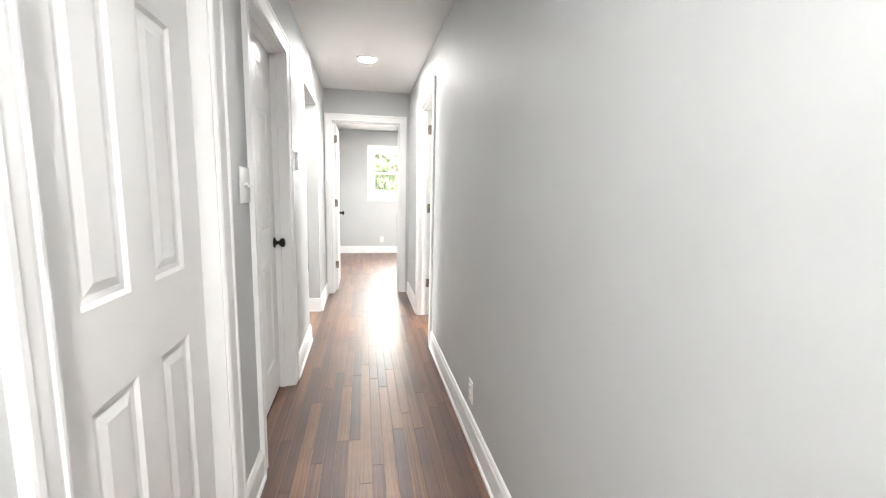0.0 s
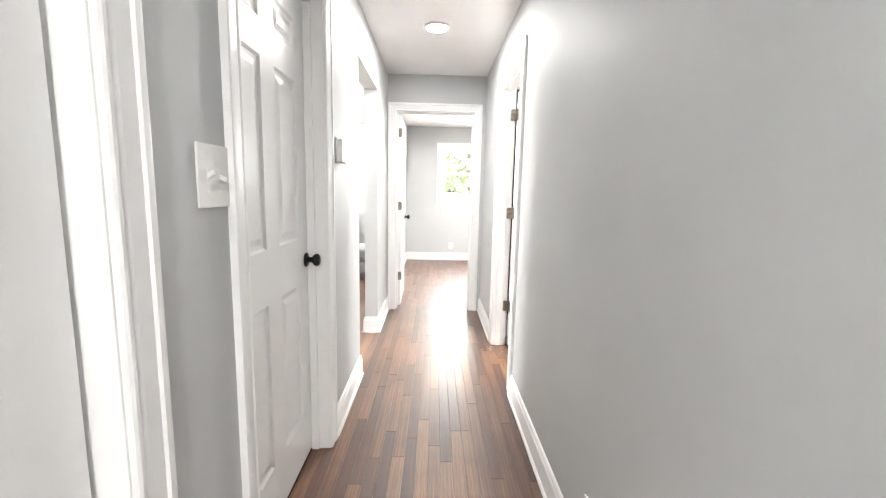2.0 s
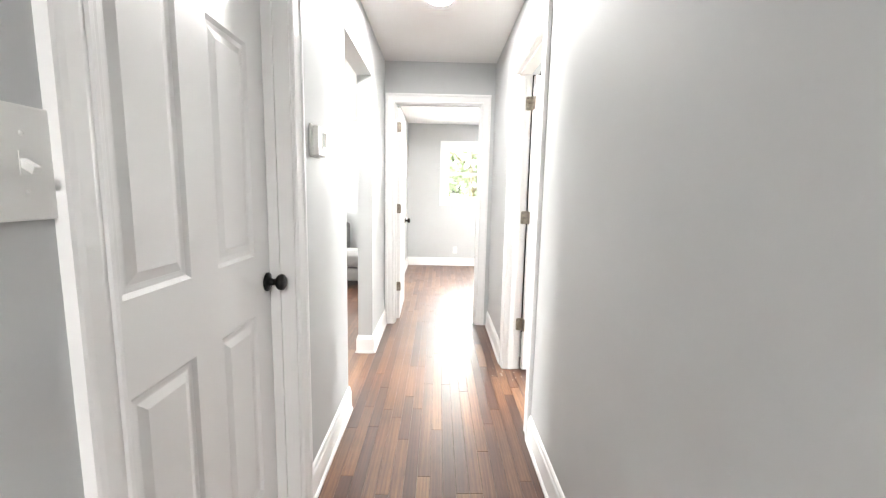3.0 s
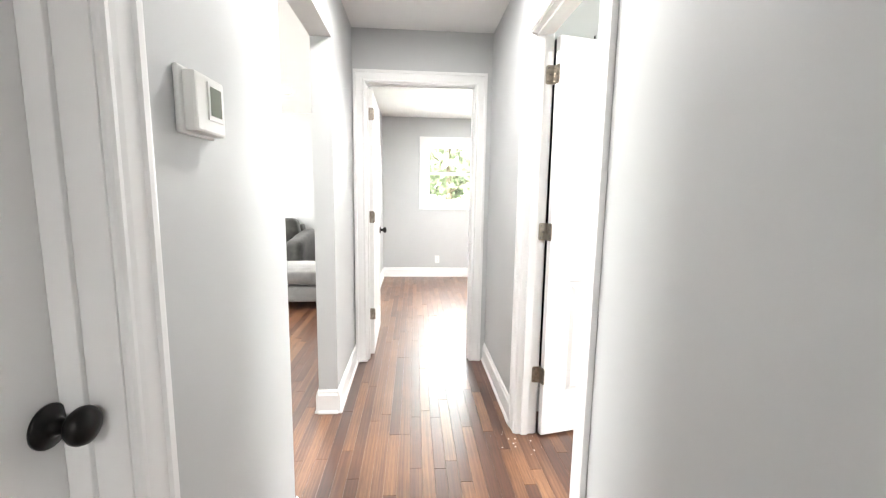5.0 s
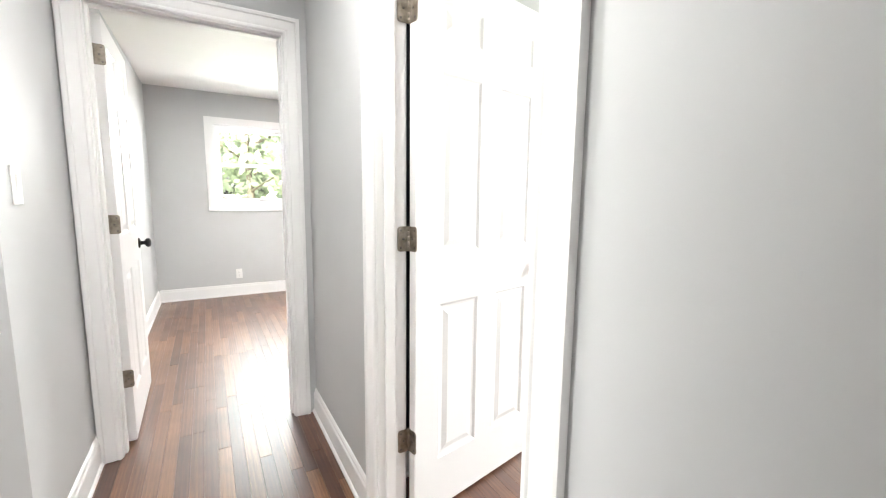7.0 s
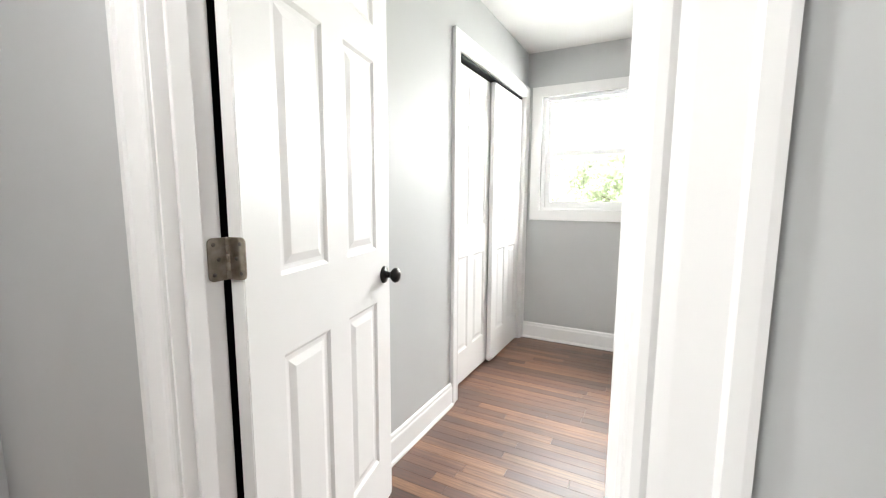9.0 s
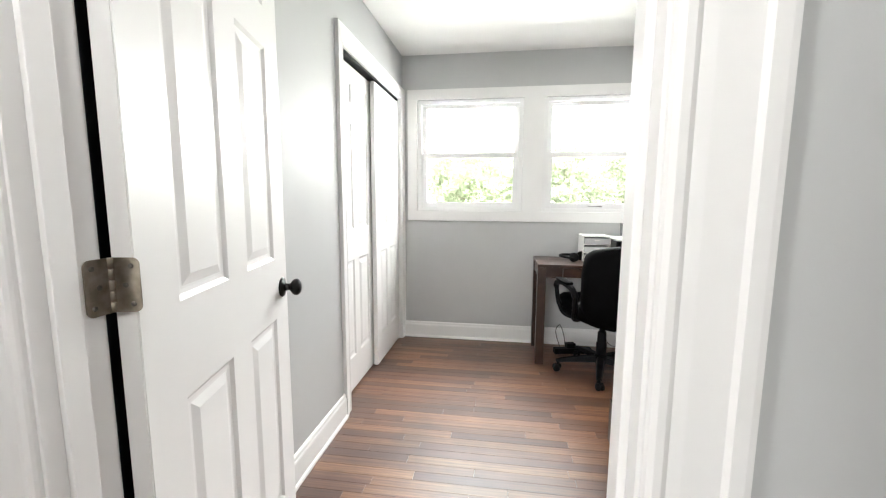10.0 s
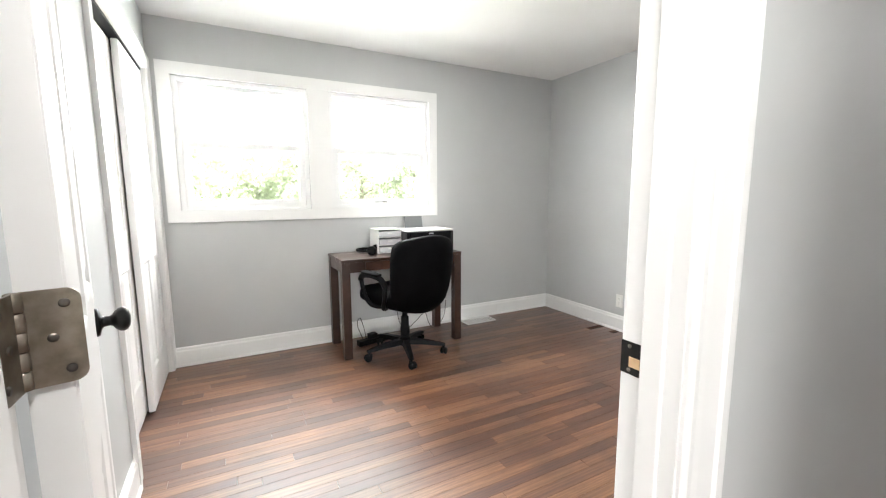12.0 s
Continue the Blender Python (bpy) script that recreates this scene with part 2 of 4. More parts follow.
def tube(points, radius, sides=8):
    bm = bmesh.new()
    pts = [Vector(p) for p in points]
    rings = []
    for i, p in enumerate(pts):
        d = (pts[min(i + 1, len(pts) - 1)] - pts[max(i - 1, 0)]).normalized()
        a = d.cross(Vector((0.31, 0.17, 0.93))).normalized()
        c = d.cross(a)
        r = radius[i] if isinstance(radius, (list, tuple)) else radius
        rings.append([bm.verts.new(p + (a * math.cos(2 * math.pi * k / sides) + c * math.sin(2 * math.pi * k / sides)) * r) for k in range(sides)])
    for a, c in zip(rings, rings[1:]):
        for k in range(sides):
            bm.faces.new((a[k], a[(k + 1) % sides], c[(k + 1) % sides], c[k]))
    bm.faces.new(rings[0][::-1])
    bm.faces.new(rings[-1])
    bmesh.ops.recalc_face_normals(bm, faces=bm.faces)
    for f in bm.faces:
        f.smooth = True
    return bm


def curve_points(keys, steps=8):
    """Smooth line through the keys (Catmull-Rom)."""
    k = [Vector(p) for p in keys]
    k = [k[0]] + k + [k[-1]]
    out = []
    for i in range(1, len(k) - 2):
        for s in range(steps):
            t = s / steps
            a, b, c, d = k[i - 1:i + 3]
            out.append(0.5 * ((2 * b) + (c - a) * t + (2 * a - 5 * b + 4 * c - d) * t * t + (3 * b - a - 3 * c + d) * t ** 3))
    return out + [k[-2]]


def cushion(x0, x1, y0, y1, z0, z1, puff=0.03, n=8, soft=0.05, seed=0, wrinkle=0.006):
    """A stuffed block with rounded edges, crowned faces and slight creases."""
    bm = bmesh.new()
    bmesh.ops.create_cube(bm, size=2)
    bmesh.ops.subdivide_edges(bm, edges=bm.edges[:], cuts=n, use_grid_fill=True)
    hx, hy, hz = (x1 - x0) / 2, (y1 - y0) / 2, (z1 - z0) / 2
    cx, cy, cz = (x1 + x0) / 2, (y1 + y0) / 2, (z1 + z0) / 2
    for v in bm.verts:
        p = v.co.copy()
        q = Vector((p.x * hx, p.y * hy, p.z * hz))
        inner = Vector([max(-h + soft, min(h - soft, c)) if h > soft else 0 for c, h in zip(q, (hx, hy, hz))])
        d = q - inner
        if d.length > 1e-6:
            q = inner + d.normalized() * min(soft, d.length)
        cr = (1 - p.x ** 2) * (1 - p.y ** 2) if abs(p.z) > 0.99 else (1 - p.x ** 2) * (1 - p.z ** 2) if abs(p.y) > 0.99 else (1 - p.y ** 2) * (1 - p.z ** 2)
        q += p.normalized() * puff * max(cr, 0)
        w = noise.noise(Vector((q.x * 5 + seed, q.y * 5, q.z * 5))) * wrinkle * 2
        q += p.normalized() * w
        v.co = q + Vector((cx, cy, cz))
    for f in bm.faces:
        f.smooth = True
    return bm


def moved(bm, m):
    bmesh.ops.transform(bm, matrix=m, verts=bm.verts)
    return bm


def obj(name, bm, mat, label="", category="", group="", kind="", smooth=False):
    me = bpy.data.meshes.new(name)
    bm.to_mesh(me)
    bm.free()
    me.materials.append(mat)
    return tagged(new(name, me), label, category, group, kind)


def empty(name, m, label="", category="", group="", kind=""):
    ob = new(name)
    ob.empty_display_size = 0.1
    ob.matrix_world = m
    return tagged(ob, label, category, group, kind)


def part(name, bm, mat, parent, label=""):
    ob = obj(name, bm, mat, label)
    ob.parent = parent
    return ob


def again(ob, parent, m):
    """Another part on the mesh of ob."""
    c = ob.copy()
    scene.collection.objects.link(c)
    c.parent, c.matrix_parent_inverse, c.matrix_basis = parent, Matrix(), m
    return c


# ---- plan ----
XL, XLB = -0.25, -0.360         # hall west wall, its two faces
XR, XRB = 0.747, 0.85            # hall east wall
YS, YE, YEB = -1.3, 5.405, 5.52  # hall's south end; north wall's two faces
ZC = 2.425                      # ceilings
ZD = 2.06                       # door openings' height
CW = 0.083                      # casing width
BB = 0.142                      # baseboard height
EX, EN, ES = 3.82, 4.65, 1.13   # office: window wall, closet wall, south wall
NW, NY, NE = -0.285, 8.69, 3.1  # far bedroom
LN, LW, LS = 8.63, -5.2, 3.25   # living room
D1 = (1.008, 1.737)             # doors in the hall's west wall
D2 = (2.192, 2.985)
AR, ARZ = (3.80, 4.67), 2.10    # opening to the living room
DE = (3.632, 4.40)              # office door
DN = (-0.155, 0.622)            # bedroom door
J = 0.018                       # jamb boards
CL = (2.49, 3.735)              # closet opening
W1, W2, WZ = (3.63, 4.52), (2.58, 3.465), (1.135, 2.062)   # office windows
WN = (0.352, 1.395)             # bedroom window


def wall(name, boxes, label, mat=WALL):
    bm = bmesh.new()
    for b in boxes:
        cuboid(bm, *b)
    return obj(name, bm, mat, label, "wall", "", "structure")


def wall_run(axis, a0, a1, c0, c1, holes, z1=ZC):
    """Boxes of a wall along an axis from a0 to a1, between faces c0 and c1, with holes (from, to, bottom, top)."""
    out, at = [], a0

    def add(s0, s1, z0, zt):
        if s1 - s0 > 1e-5 and zt - z0 > 1e-5:
            out.append((c0, c1, s0, s1, z0, zt) if axis == "y" else (s0, s1, c0, c1, z0, zt))
    for h0, h1, hz0, hz1 in sorted(holes):
        add(at, h0, 0, z1)
        add(h0, h1, 0, hz0)
        add(h0, h1, hz1, z1)
        at = h1
    add(at, a1, 0, z1)
    return out


def dh(d):
    return (d[0] - J, d[1] + J, 0, ZD + J)


wall("wall_hall_west", wall_run("y", YS, YE, XLB, XL, [dh(D1), dh(D2), (*AR, 0, ARZ)]), "pale grey painted hall wall with two doors and an opening")
wall("wall_hall_east", wall_run("y", YS, YE, XR, XRB, [dh(DE)]), "pale grey satin painted hall wall with one doorway")
wall("wall_hall_north", wall_run("x", XLB, XRB, YE, YEB, [dh(DN)]), "pale grey painted end wall of the hall")
wall("wall_hall_south", [(XLB, XRB, YS - 0.12, YS, 0, ZC)], "plain grey painted wall closing the hall")
wall("wall_office_east", wall_run("y", ES - 0.12, EN + 0.9, EX, EX + 0.16, [(*W1, *WZ), (*W2, *WZ)]), "grey painted office wall with a double window")
wall("wall_office_north", wall_run("x", XRB, EX, EN, EN + 0.11, [(CL[0] - J, CL[1] + J, 0, ZD + J)]), "grey painted office wall with a closet")
wall("wall_office_south", [(XRB, EX, ES - 0.12, ES, 0, ZC)], "plain grey painted office wall with an outlet")
# Unseen walls added to close off the closet, coloured dark.
wall("wall_closet", [(2.3, EX, 5.33, 5.40, 0, ZC), (2.23, 2.3, EN + 0.11, 5.40, 0, ZC)], "unseen inside walls of the closet, coloured dark", DARKWALL)
wall("wall_bedroom_west", [(XLB, NW, YEB, NY, 0, ZC)], "grey painted bedroom wall behind the open door")
wall("wall_bedroom_north", wall_run("x", XLB, NE, NY, NY + 0.16, [(*WN, *WZ)]), "grey painted bedroom wall with one window")
wall("wall_bedroom_east", [(NE, NE + 0.12, YEB, NY + 0.16, 0, ZC)], "plain grey painted bedroom wall")
wall("wall_bedroom_south", [(XRB, NE, YEB - 0.11, YEB, 0, ZC)], "plain grey painted bedroom wall")
wall("wall_living_north", [(LW, XLB, LN, LN + 0.12, 0, ZC)], "pale grey painted living room wall behind the sofa")
# The opening is added out of sight to let light in.
wall("wall_living_west", wall_run("y", LS - 0.12, LN + 0.12, LW - 0.12, LW, [(5.4, 7.0, 0.9, 2.0)]), "living room wall with an added, unseen window opening")
wall("wall_living_south", [(LW, XLB, LS - 0.12, LS, 0, ZC)], "plain grey painted living room wall")
# Unseen wall added to keep light from leaking past the closed hall doors.
wall("wall_behind_doors", [(XLB - 0.6, XLB - 0.5, YS, LS - 0.12, 0, ZC)], "unseen wall added behind the hall doors to stop light leaks", DARKWALL)


def ceiling(name, x0, x1, y0, y1):
    obj(name, box(x0, x1, y0, y1, ZC, ZC + 0.12), CEIL, "white painted smooth ceiling", "ceiling", "", "structure")


ceiling("ceiling_hall", XL - 0.75, XRB, YS - 0.12, YEB)
ceiling("ceiling_office", XRB, EX + 0.16, ES - 0.12, YEB - 0.11)
ceiling("ceiling_bedroom", XLB, NE + 0.12, YEB, NY + 0.16)
ceiling("ceiling_living", LW - 0.12, XL - 0.75, LS - 0.12, LN + 0.12)
ceiling("ceiling_living_edge", XL - 0.75, XLB, YEB, LN + 0.12)

# ---- baseboards and casings ----
BASE = [(0, 0), (0.024, 0), (0.0238, 0.006), (0.0215, 0.012), (0.0175, 0.017), (0.015, 0.019), (0.015, BB - 0.035), (0.0135, BB - 0.028), (0.010, BB - 0.022), (0.009, BB - 0.010), (0.005, BB - 0.003), (0, BB)]


def baseboard(p0, p1, out, label="white painted moulded wooden baseboard"):
    obj("baseboard", sweep(BASE, (*p0, 0.0015), (*p1, 0.0015), (*out, 0), (0, 0, 1)), TRIM, label, "baseboard", "", "structure")


C = CW + 0.005
baseboard((XL, YS), (XL, D1[0] - C), (1, 0))
baseboard((XL, D1[1] + C), (XL, D2[0] - C), (1, 0))
baseboard((XL, D2[1] + C), (XL, AR[0] + 0.015), (1, 0))
baseboard((XL, AR[1] - 0.015), (XL, YE), (1, 0))
baseboard((XL, AR[1]), (XLB, AR[1]), (0, -1))
baseboard((XLB, AR[0]), (XL, AR[0]), (0, 1))
baseboard((XR, YS), (XR, DE[0] - C - 0.017), (-1, 0))
baseboard((XR, DE[1] + C), (XR, YE), (-1, 0))
baseboard((XRB, EN), (CL[0] - C, EN), (0, -1))
baseboard((EX, ES), (EX, EN), (-1, 0))
baseboard((XRB, ES), (EX - 0.015, ES), (0, 1))
baseboard((NW, YEB), (NW, NY), (1, 0))
baseboard((NW + 0.015, NY), (NE, NY), (0, -1))
baseboard((LW, LN), (XLB, LN), (0, -1))
baseboard((XLB, AR[1] - 0.015), (XLB, LN - 0.015), (-1, 0))

CASE = [(0, 0), (CW, 0), (CW, 0.019), (CW - 0.006, 0.0205), (CW - 0.018, 0.0205), (CW - 0.022, 0.015), (0.03, 0.0125), (0.019, 0.0105), (0.014, 0.0135), (0.007, 0.0135), (0.002, 0.010), (0, 0.006)]


def casing(name, along, c, o0, o1, out, zt=ZD, label="white painted moulded door casing", wide=1.0):
    """Casing round an opening on the wall face c (x or y = c): two legs and a mitred head. out: +1 or -1 along the face's normal. wide: how much broader the leg at o0 is."""
    root = empty(name, pose(0, 0, 0), label, "door casing", "", "structure")
    r = 0.005

    def pt(a, z):
        return (c, a, z) if along == "y" else (a, c, z)
    n = (out, 0, 0) if along == "y" else (0, out, 0)
    s = (0, 1, 0) if along == "y" else (1, 0, 0)
    part("casing_leg", sweep([(a * wide, b) for a, b in CASE], pt(o0 - r, 0.002), pt(o0 - r, zt + r), [-k for k in s], n, 0, 1 / wide), TRIM, root)
    part("casing_leg", sweep(CASE, pt(o1 + r, 0.002), pt(o1 + r, zt + r), s, n, 0, 1), TRIM, root)
    part("casing_head", sweep(CASE, pt(o0 - r, zt + r), pt(o1 + r, zt + r), (0, 0, 1), n, -wide, 1), TRIM, root)
    return root


def jambs(root, along, f0, f1, o0, o1, stop=None, zt=ZD, mat=TRIM):
    """Jamb boards through the wall from face f0 to f1 and a stop moulding over the depth range stop."""
    def b(a0, a1, d0, d1, z0, z1, bev=0.001):
        return box(d0, d1, a0, a1, z0, z1, bev) if along == "y" else box(a0, a1, d0, d1, z0, z1, bev)
    part("jamb", b(o0 - J + 0.0005, o0, f0, f1, 0.002, zt), mat, root)
    part("jamb", b(o1, o1 + J - 0.0005, f0, f1, 0.002, zt), mat, root)
    part("head_jamb", b(o0 - J + 0.0005, o1 + J - 0.0005, f0, f1, zt, zt + J - 0.0005), mat, root)
    if stop:
        t = 0.011
        part("door_stop", b(o0, o0 + t, *stop, 0.002, zt - t, 0.002), mat, root)
        part("door_stop", b(o1 - t, o1, *stop, 0.002, zt - t, 0.002), mat, root)
        part("door_stop", b(o0, o1, *stop, zt - t, zt - 0.0003, 0.002), mat, root)


k = casing("door_casing_1", "y", XL, *D1, 1)
jambs(k, "y", XLB, XL, *D1, (-0.352, -0.338))
k = casing("door_casing_2", "y", XL, *D2, 1)
jambs(k, "y", XLB, XL, *D2, (-0.335, -0.300))
k = casing("door_casing_3", "y", XR, *DE, -1, wide=1.20)
jambs(k, "y", XR, XRB, *DE, (0.774, 0.811))
part("strike_plate", moved(box(-0.021, 0.021, 0, 0.0018, -0.029, 0.029, 0.0006), pose(0.834, DE[0], 0.955)), BRONZE, k, "black metal strike plate")
part("latch_pocket", moved(box(-0.011, 0.010, 0, 0.0026, -0.012, 0.006), pose(0.828, DE[0], 0.952)), BRASS, k, "bare wood latch hole")
for dz in (-0.021, 0.021):
    part("screw", moved(lathe([(0.0035, 0), (0.0035, 0.001), (0.001, 0.0016)], 12), pose(0.838, DE[0] + 0.0017, 0.955 + dz, -90)), SCREW, k)
casing("door_casing_3_inside", "y", XRB, *DE, 1)
k = casing("door_casing_4", "x", YE, *DN, -1)
jambs(k, "x", YE, YEB, *DN, (5.44, 5.478))
k = casing("door_casing_5", "x", EN, *CL, -1, label="white painted moulded casing round the closet")
jambs(k, "x", EN, EN + 0.11, *CL)
part("track", box(CL[0] + 0.002, CL[1] - 0.002, EN + 0.02, EN + 0.10, ZD - 0.014, ZD - 0.001), BLACK, k, "dark sliding door track")


# ---- six-panel doors ----
ROWS = ((0.215, 0.843), (1.038, 1.682), (1.798, 1.920))
RINGS = ((0.0, 0.0), (0.010, -0.0075), (0.019, -0.0085), (0.024, -0.0085), (0.046, -0.0022))


def panel_mesh(w, h, t):
    """One moulded raised panel, both faces; centred, w along x, h along z, door thickness t along y."""
    bm = bmesh.new()
    for side in (-1, 1):
        loops = []
        for ins, dep in RINGS:
            y = side * (t / 2 + dep)
            loops.append([bm.verts.new((sx * (w / 2 - ins), y, sz * (h / 2 - ins))) for sx, sz in ((-1, -1), (1, -1), (1, 1), (-1, 1))])
        for a, c in zip(loops, loops[1:]):
            for i in range(4):
                bm.faces.new((a[i], a[(i + 1) % 4], c[(i + 1) % 4], c[i]))
        bm.faces.new(loops[-1])
    bmesh.ops.recalc_face_normals(bm, faces=bm.faces)
    for f in bm.faces:
        f.normal_update()
        if f.normal.dot(f.calc_center_median() * Vector((0, 1, 0))) < 0:
            f.normal_flip()
    return bm


def frame_mesh(w, h, t, cols):
    """Stiles and rails round the panels, both faces and the edges; x from 0 to w, z from 0 to h."""
    xs = [0, *[c for p in cols for c in p], w]
    zs = [0, *[c for p in ROWS for c in p], h]
    bm = bmesh.new()
    grid = {}
    for s in (-1, 1):
        for i, x in enumerate(xs):
            for j, z in enumerate(zs):
                grid[s, i, j] = bm.verts.new((x, s * t / 2, z))
    for s in (-1, 1):
        for i in range(len(xs) - 1):
            for j in range(len(zs) - 1):
                if i % 2 == 1 and j % 2 == 1:
                    continue
                q = [grid[s, i, j], grid[s, i + 1, j], grid[s, i + 1, j + 1], grid[s, i, j + 1]]
                bm.faces.new(q if s < 0 else q[::-1])
    ni, nj = len(xs) - 1, len(zs) - 1
    for i in range(ni):
        for j in (0, nj):
            bm.faces.new((grid[-1, i, j], grid[1, i, j], grid[1, i + 1, j], grid[-1, i + 1, j]))
    for j in range(nj):
        for i in (0, ni):
            bm.faces.new((grid[-1, i, j], grid[-1, i, j + 1], grid[1, i, j + 1], grid[1, i, j]))
    bmesh.ops.recalc_face_normals(bm, faces=bm.faces)
    sharp = [e for e in bm.edges if len(e.link_faces) == 2 and e.calc_face_angle() > 1.2]
    bmesh.ops.bevel(bm, geom=sharp, offset=0.0022, segments=2, affect='EDGES')
    return bm


KNOB = [(0.0325, 0), (0.0325, 0.004), (0.030, 0.007), (0.018, 0.010), (0.0125, 0.014), (0.0115, 0.026), (0.014, 0.030), (0.0225, 0.036), (0.0275, 0.043), (0.0285, 0.050), (0.026, 0.057), (0.019, 0.062), (0.008, 0.0645), (0.0, 0.065)]


def six_panel_door(name, m, w, stile, mid, label, knob_at=None, h=2.035, t=0.035, category="door", kind="structure"):
    """x runs along the leaf from its hinge edge, -y is the face turned to the walk."""
    root = empty(name, m, label, category, "", kind)
    pw = (w - 2 * stile - mid) / 2
    cols = ((stile, stile + pw), (stile + pw + mid, w - stile))
    part("leaf", frame_mesh(w, h, t, cols), DOOR, root)
    for z0, z1 in ROWS:
        first = None
        for x0, x1 in cols:
            at = pose((x0 + x1) / 2, 0, (z0 + z1) / 2)
            if first is None:
                first = part("panel", panel_mesh(pw, z1 - z0, t), DOOR, root)
                first.matrix_basis = at
            else:
                again(first, root, at)
    if knob_at:
        for s in (-1, 1):
            part("knob", moved(lathe(KNOB, 28), pose(knob_at, s * t / 2, 0.935, 90 if s < 0 else -90)), BRONZE, root, "black metal door knob with round rosette")
    return root


def hinge(root, z, m, up=0.0445, open_deg=100.0):
    """Butt hinge with rounded corners: barrel of knuckles, two leaves, screws. m: pose of the pin; x runs along the first leaf (jamb)."""
    def plate(sign):
        bm = bmesh.new()
        pts = []
        for cx, cz, a0 in ((0.044 - 0.011, up - 0.011, 0), (0.044 - 0.011, -up + 0.011, -90)):
            rng = range(0, 91, 15) if a0 == 0 else range(0, 91, 15)
            arc = [(cx + 0.011 * math.cos(radians(a0 + a)), cz + 0.011 * math.sin(radians(a0 + a))) for a in rng]
            pts.append(arc)
        outline = [(0.004, -up)] + pts[1] + pts[0] + [(0.004, up)]
        lo = [bm.verts.new((x, -0.0012, z)) for x, z in outline]
        hi = [bm.verts.new((x, 0.0012, z)) for x, z in outline]
        n = len(outline)
        bm.faces.new(lo)
        bm.faces.new(hi[::-1])
        for i in range(n):
            bm.faces.new((lo[i], hi[i], hi[(i + 1) % n], lo[(i + 1) % n]))
        bmesh.ops.recalc_face_normals(bm, faces=bm.faces)
        return bm
    barrel = bmesh.new()
    part_h = 2 * up / 5
    h = None
    for i in range(5):
        z0 = -up + i * part_h
        bm = lathe([(0.0052, z0 + 0.0004), (0.0062, z0 + 0.001), (0.0062, z0 + part_h - 0.001), (0.0052, z0 + part_h - 0.0004)], 16)
        me = bpy.data.meshes.new("tmp")
        bm.to_mesh(me)
        bm.free()
        barrel.from_mesh(me)
        bpy.data.meshes.remove(me)
    h = part("hinge", barrel, NICKEL, root, "worn brown-grey metal butt hinge")
    h.matrix_basis = m @ pose(0, 0, z)
    for ang in (0, open_deg):
        part("hinge_plate", moved(plate(1), pose(0, 0, 0, 0, 0, ang)), NICKEL, h)
        for sx, sz in ((0.032, 0.031), (0.022, 0.0), (0.032, -0.031)):
            s = part("screw", moved(lathe([(0.0042, -0.0022), (0.0042, 0.0022), (0.0015, 0.0026)], 12), pose(0, 0, 0, 0, 0, ang) @ pose(sx, 0, sz, 90)), SCREW, h)
    return h


six_panel_door("door_1", pose(-0.3175, 1.026, 0.012, 0, 0, 90), 0.698, 0.130, 0.108, "closed white six-panel door in the hall")
six_panel_door("door_2", pose(-0.353, D2[0] + 0.004, 0.014, 0, 0, 90), 0.785, 0.117, 0.120, "closed white six-panel door with a black knob", 0.757)
E_PIN, E_TURN = (0.868, 4.3985), 12.3
office = six_panel_door("door_3", pose(*E_PIN, 0.012, 0, 0, E_TURN) @ pose(0.002, -0.0175, 0), 0.764, 0.118, 0.112, "open white six-panel office door with black knob", 0.764 - 0.055)
B_PIN, B_TURN = (-0.1535, 5.53), 91.0
bedroom = six_panel_door("door_4", pose(*B_PIN, 0.012, 0, 0, B_TURN) @ pose(0.002, -0.0175, 0), 0.765, 0.118, 0.112, "open white six-panel bedroom door with black knob", 0.765 - 0.062)
for z in (0.330, 1.096, 1.860):
    hinge(office, z, pose(-0.002, 0.0175, 0, 0, 0, 180 - E_TURN), open_deg=90 + E_TURN)
    hinge(bedroom, z, pose(-0.002, 0.0175, 0, 0, 0, -90 - B_TURN), open_deg=B_TURN)


# Near-black navy for the sheet that darkens the office door's hinge gap.
GAP_DARK = cloth("dark_gap_cloth", (0.006, 0.007, 0.011), (0.010, 0.011, 0.017), 0.95, 420, 0.3, 0.1, 0.2)


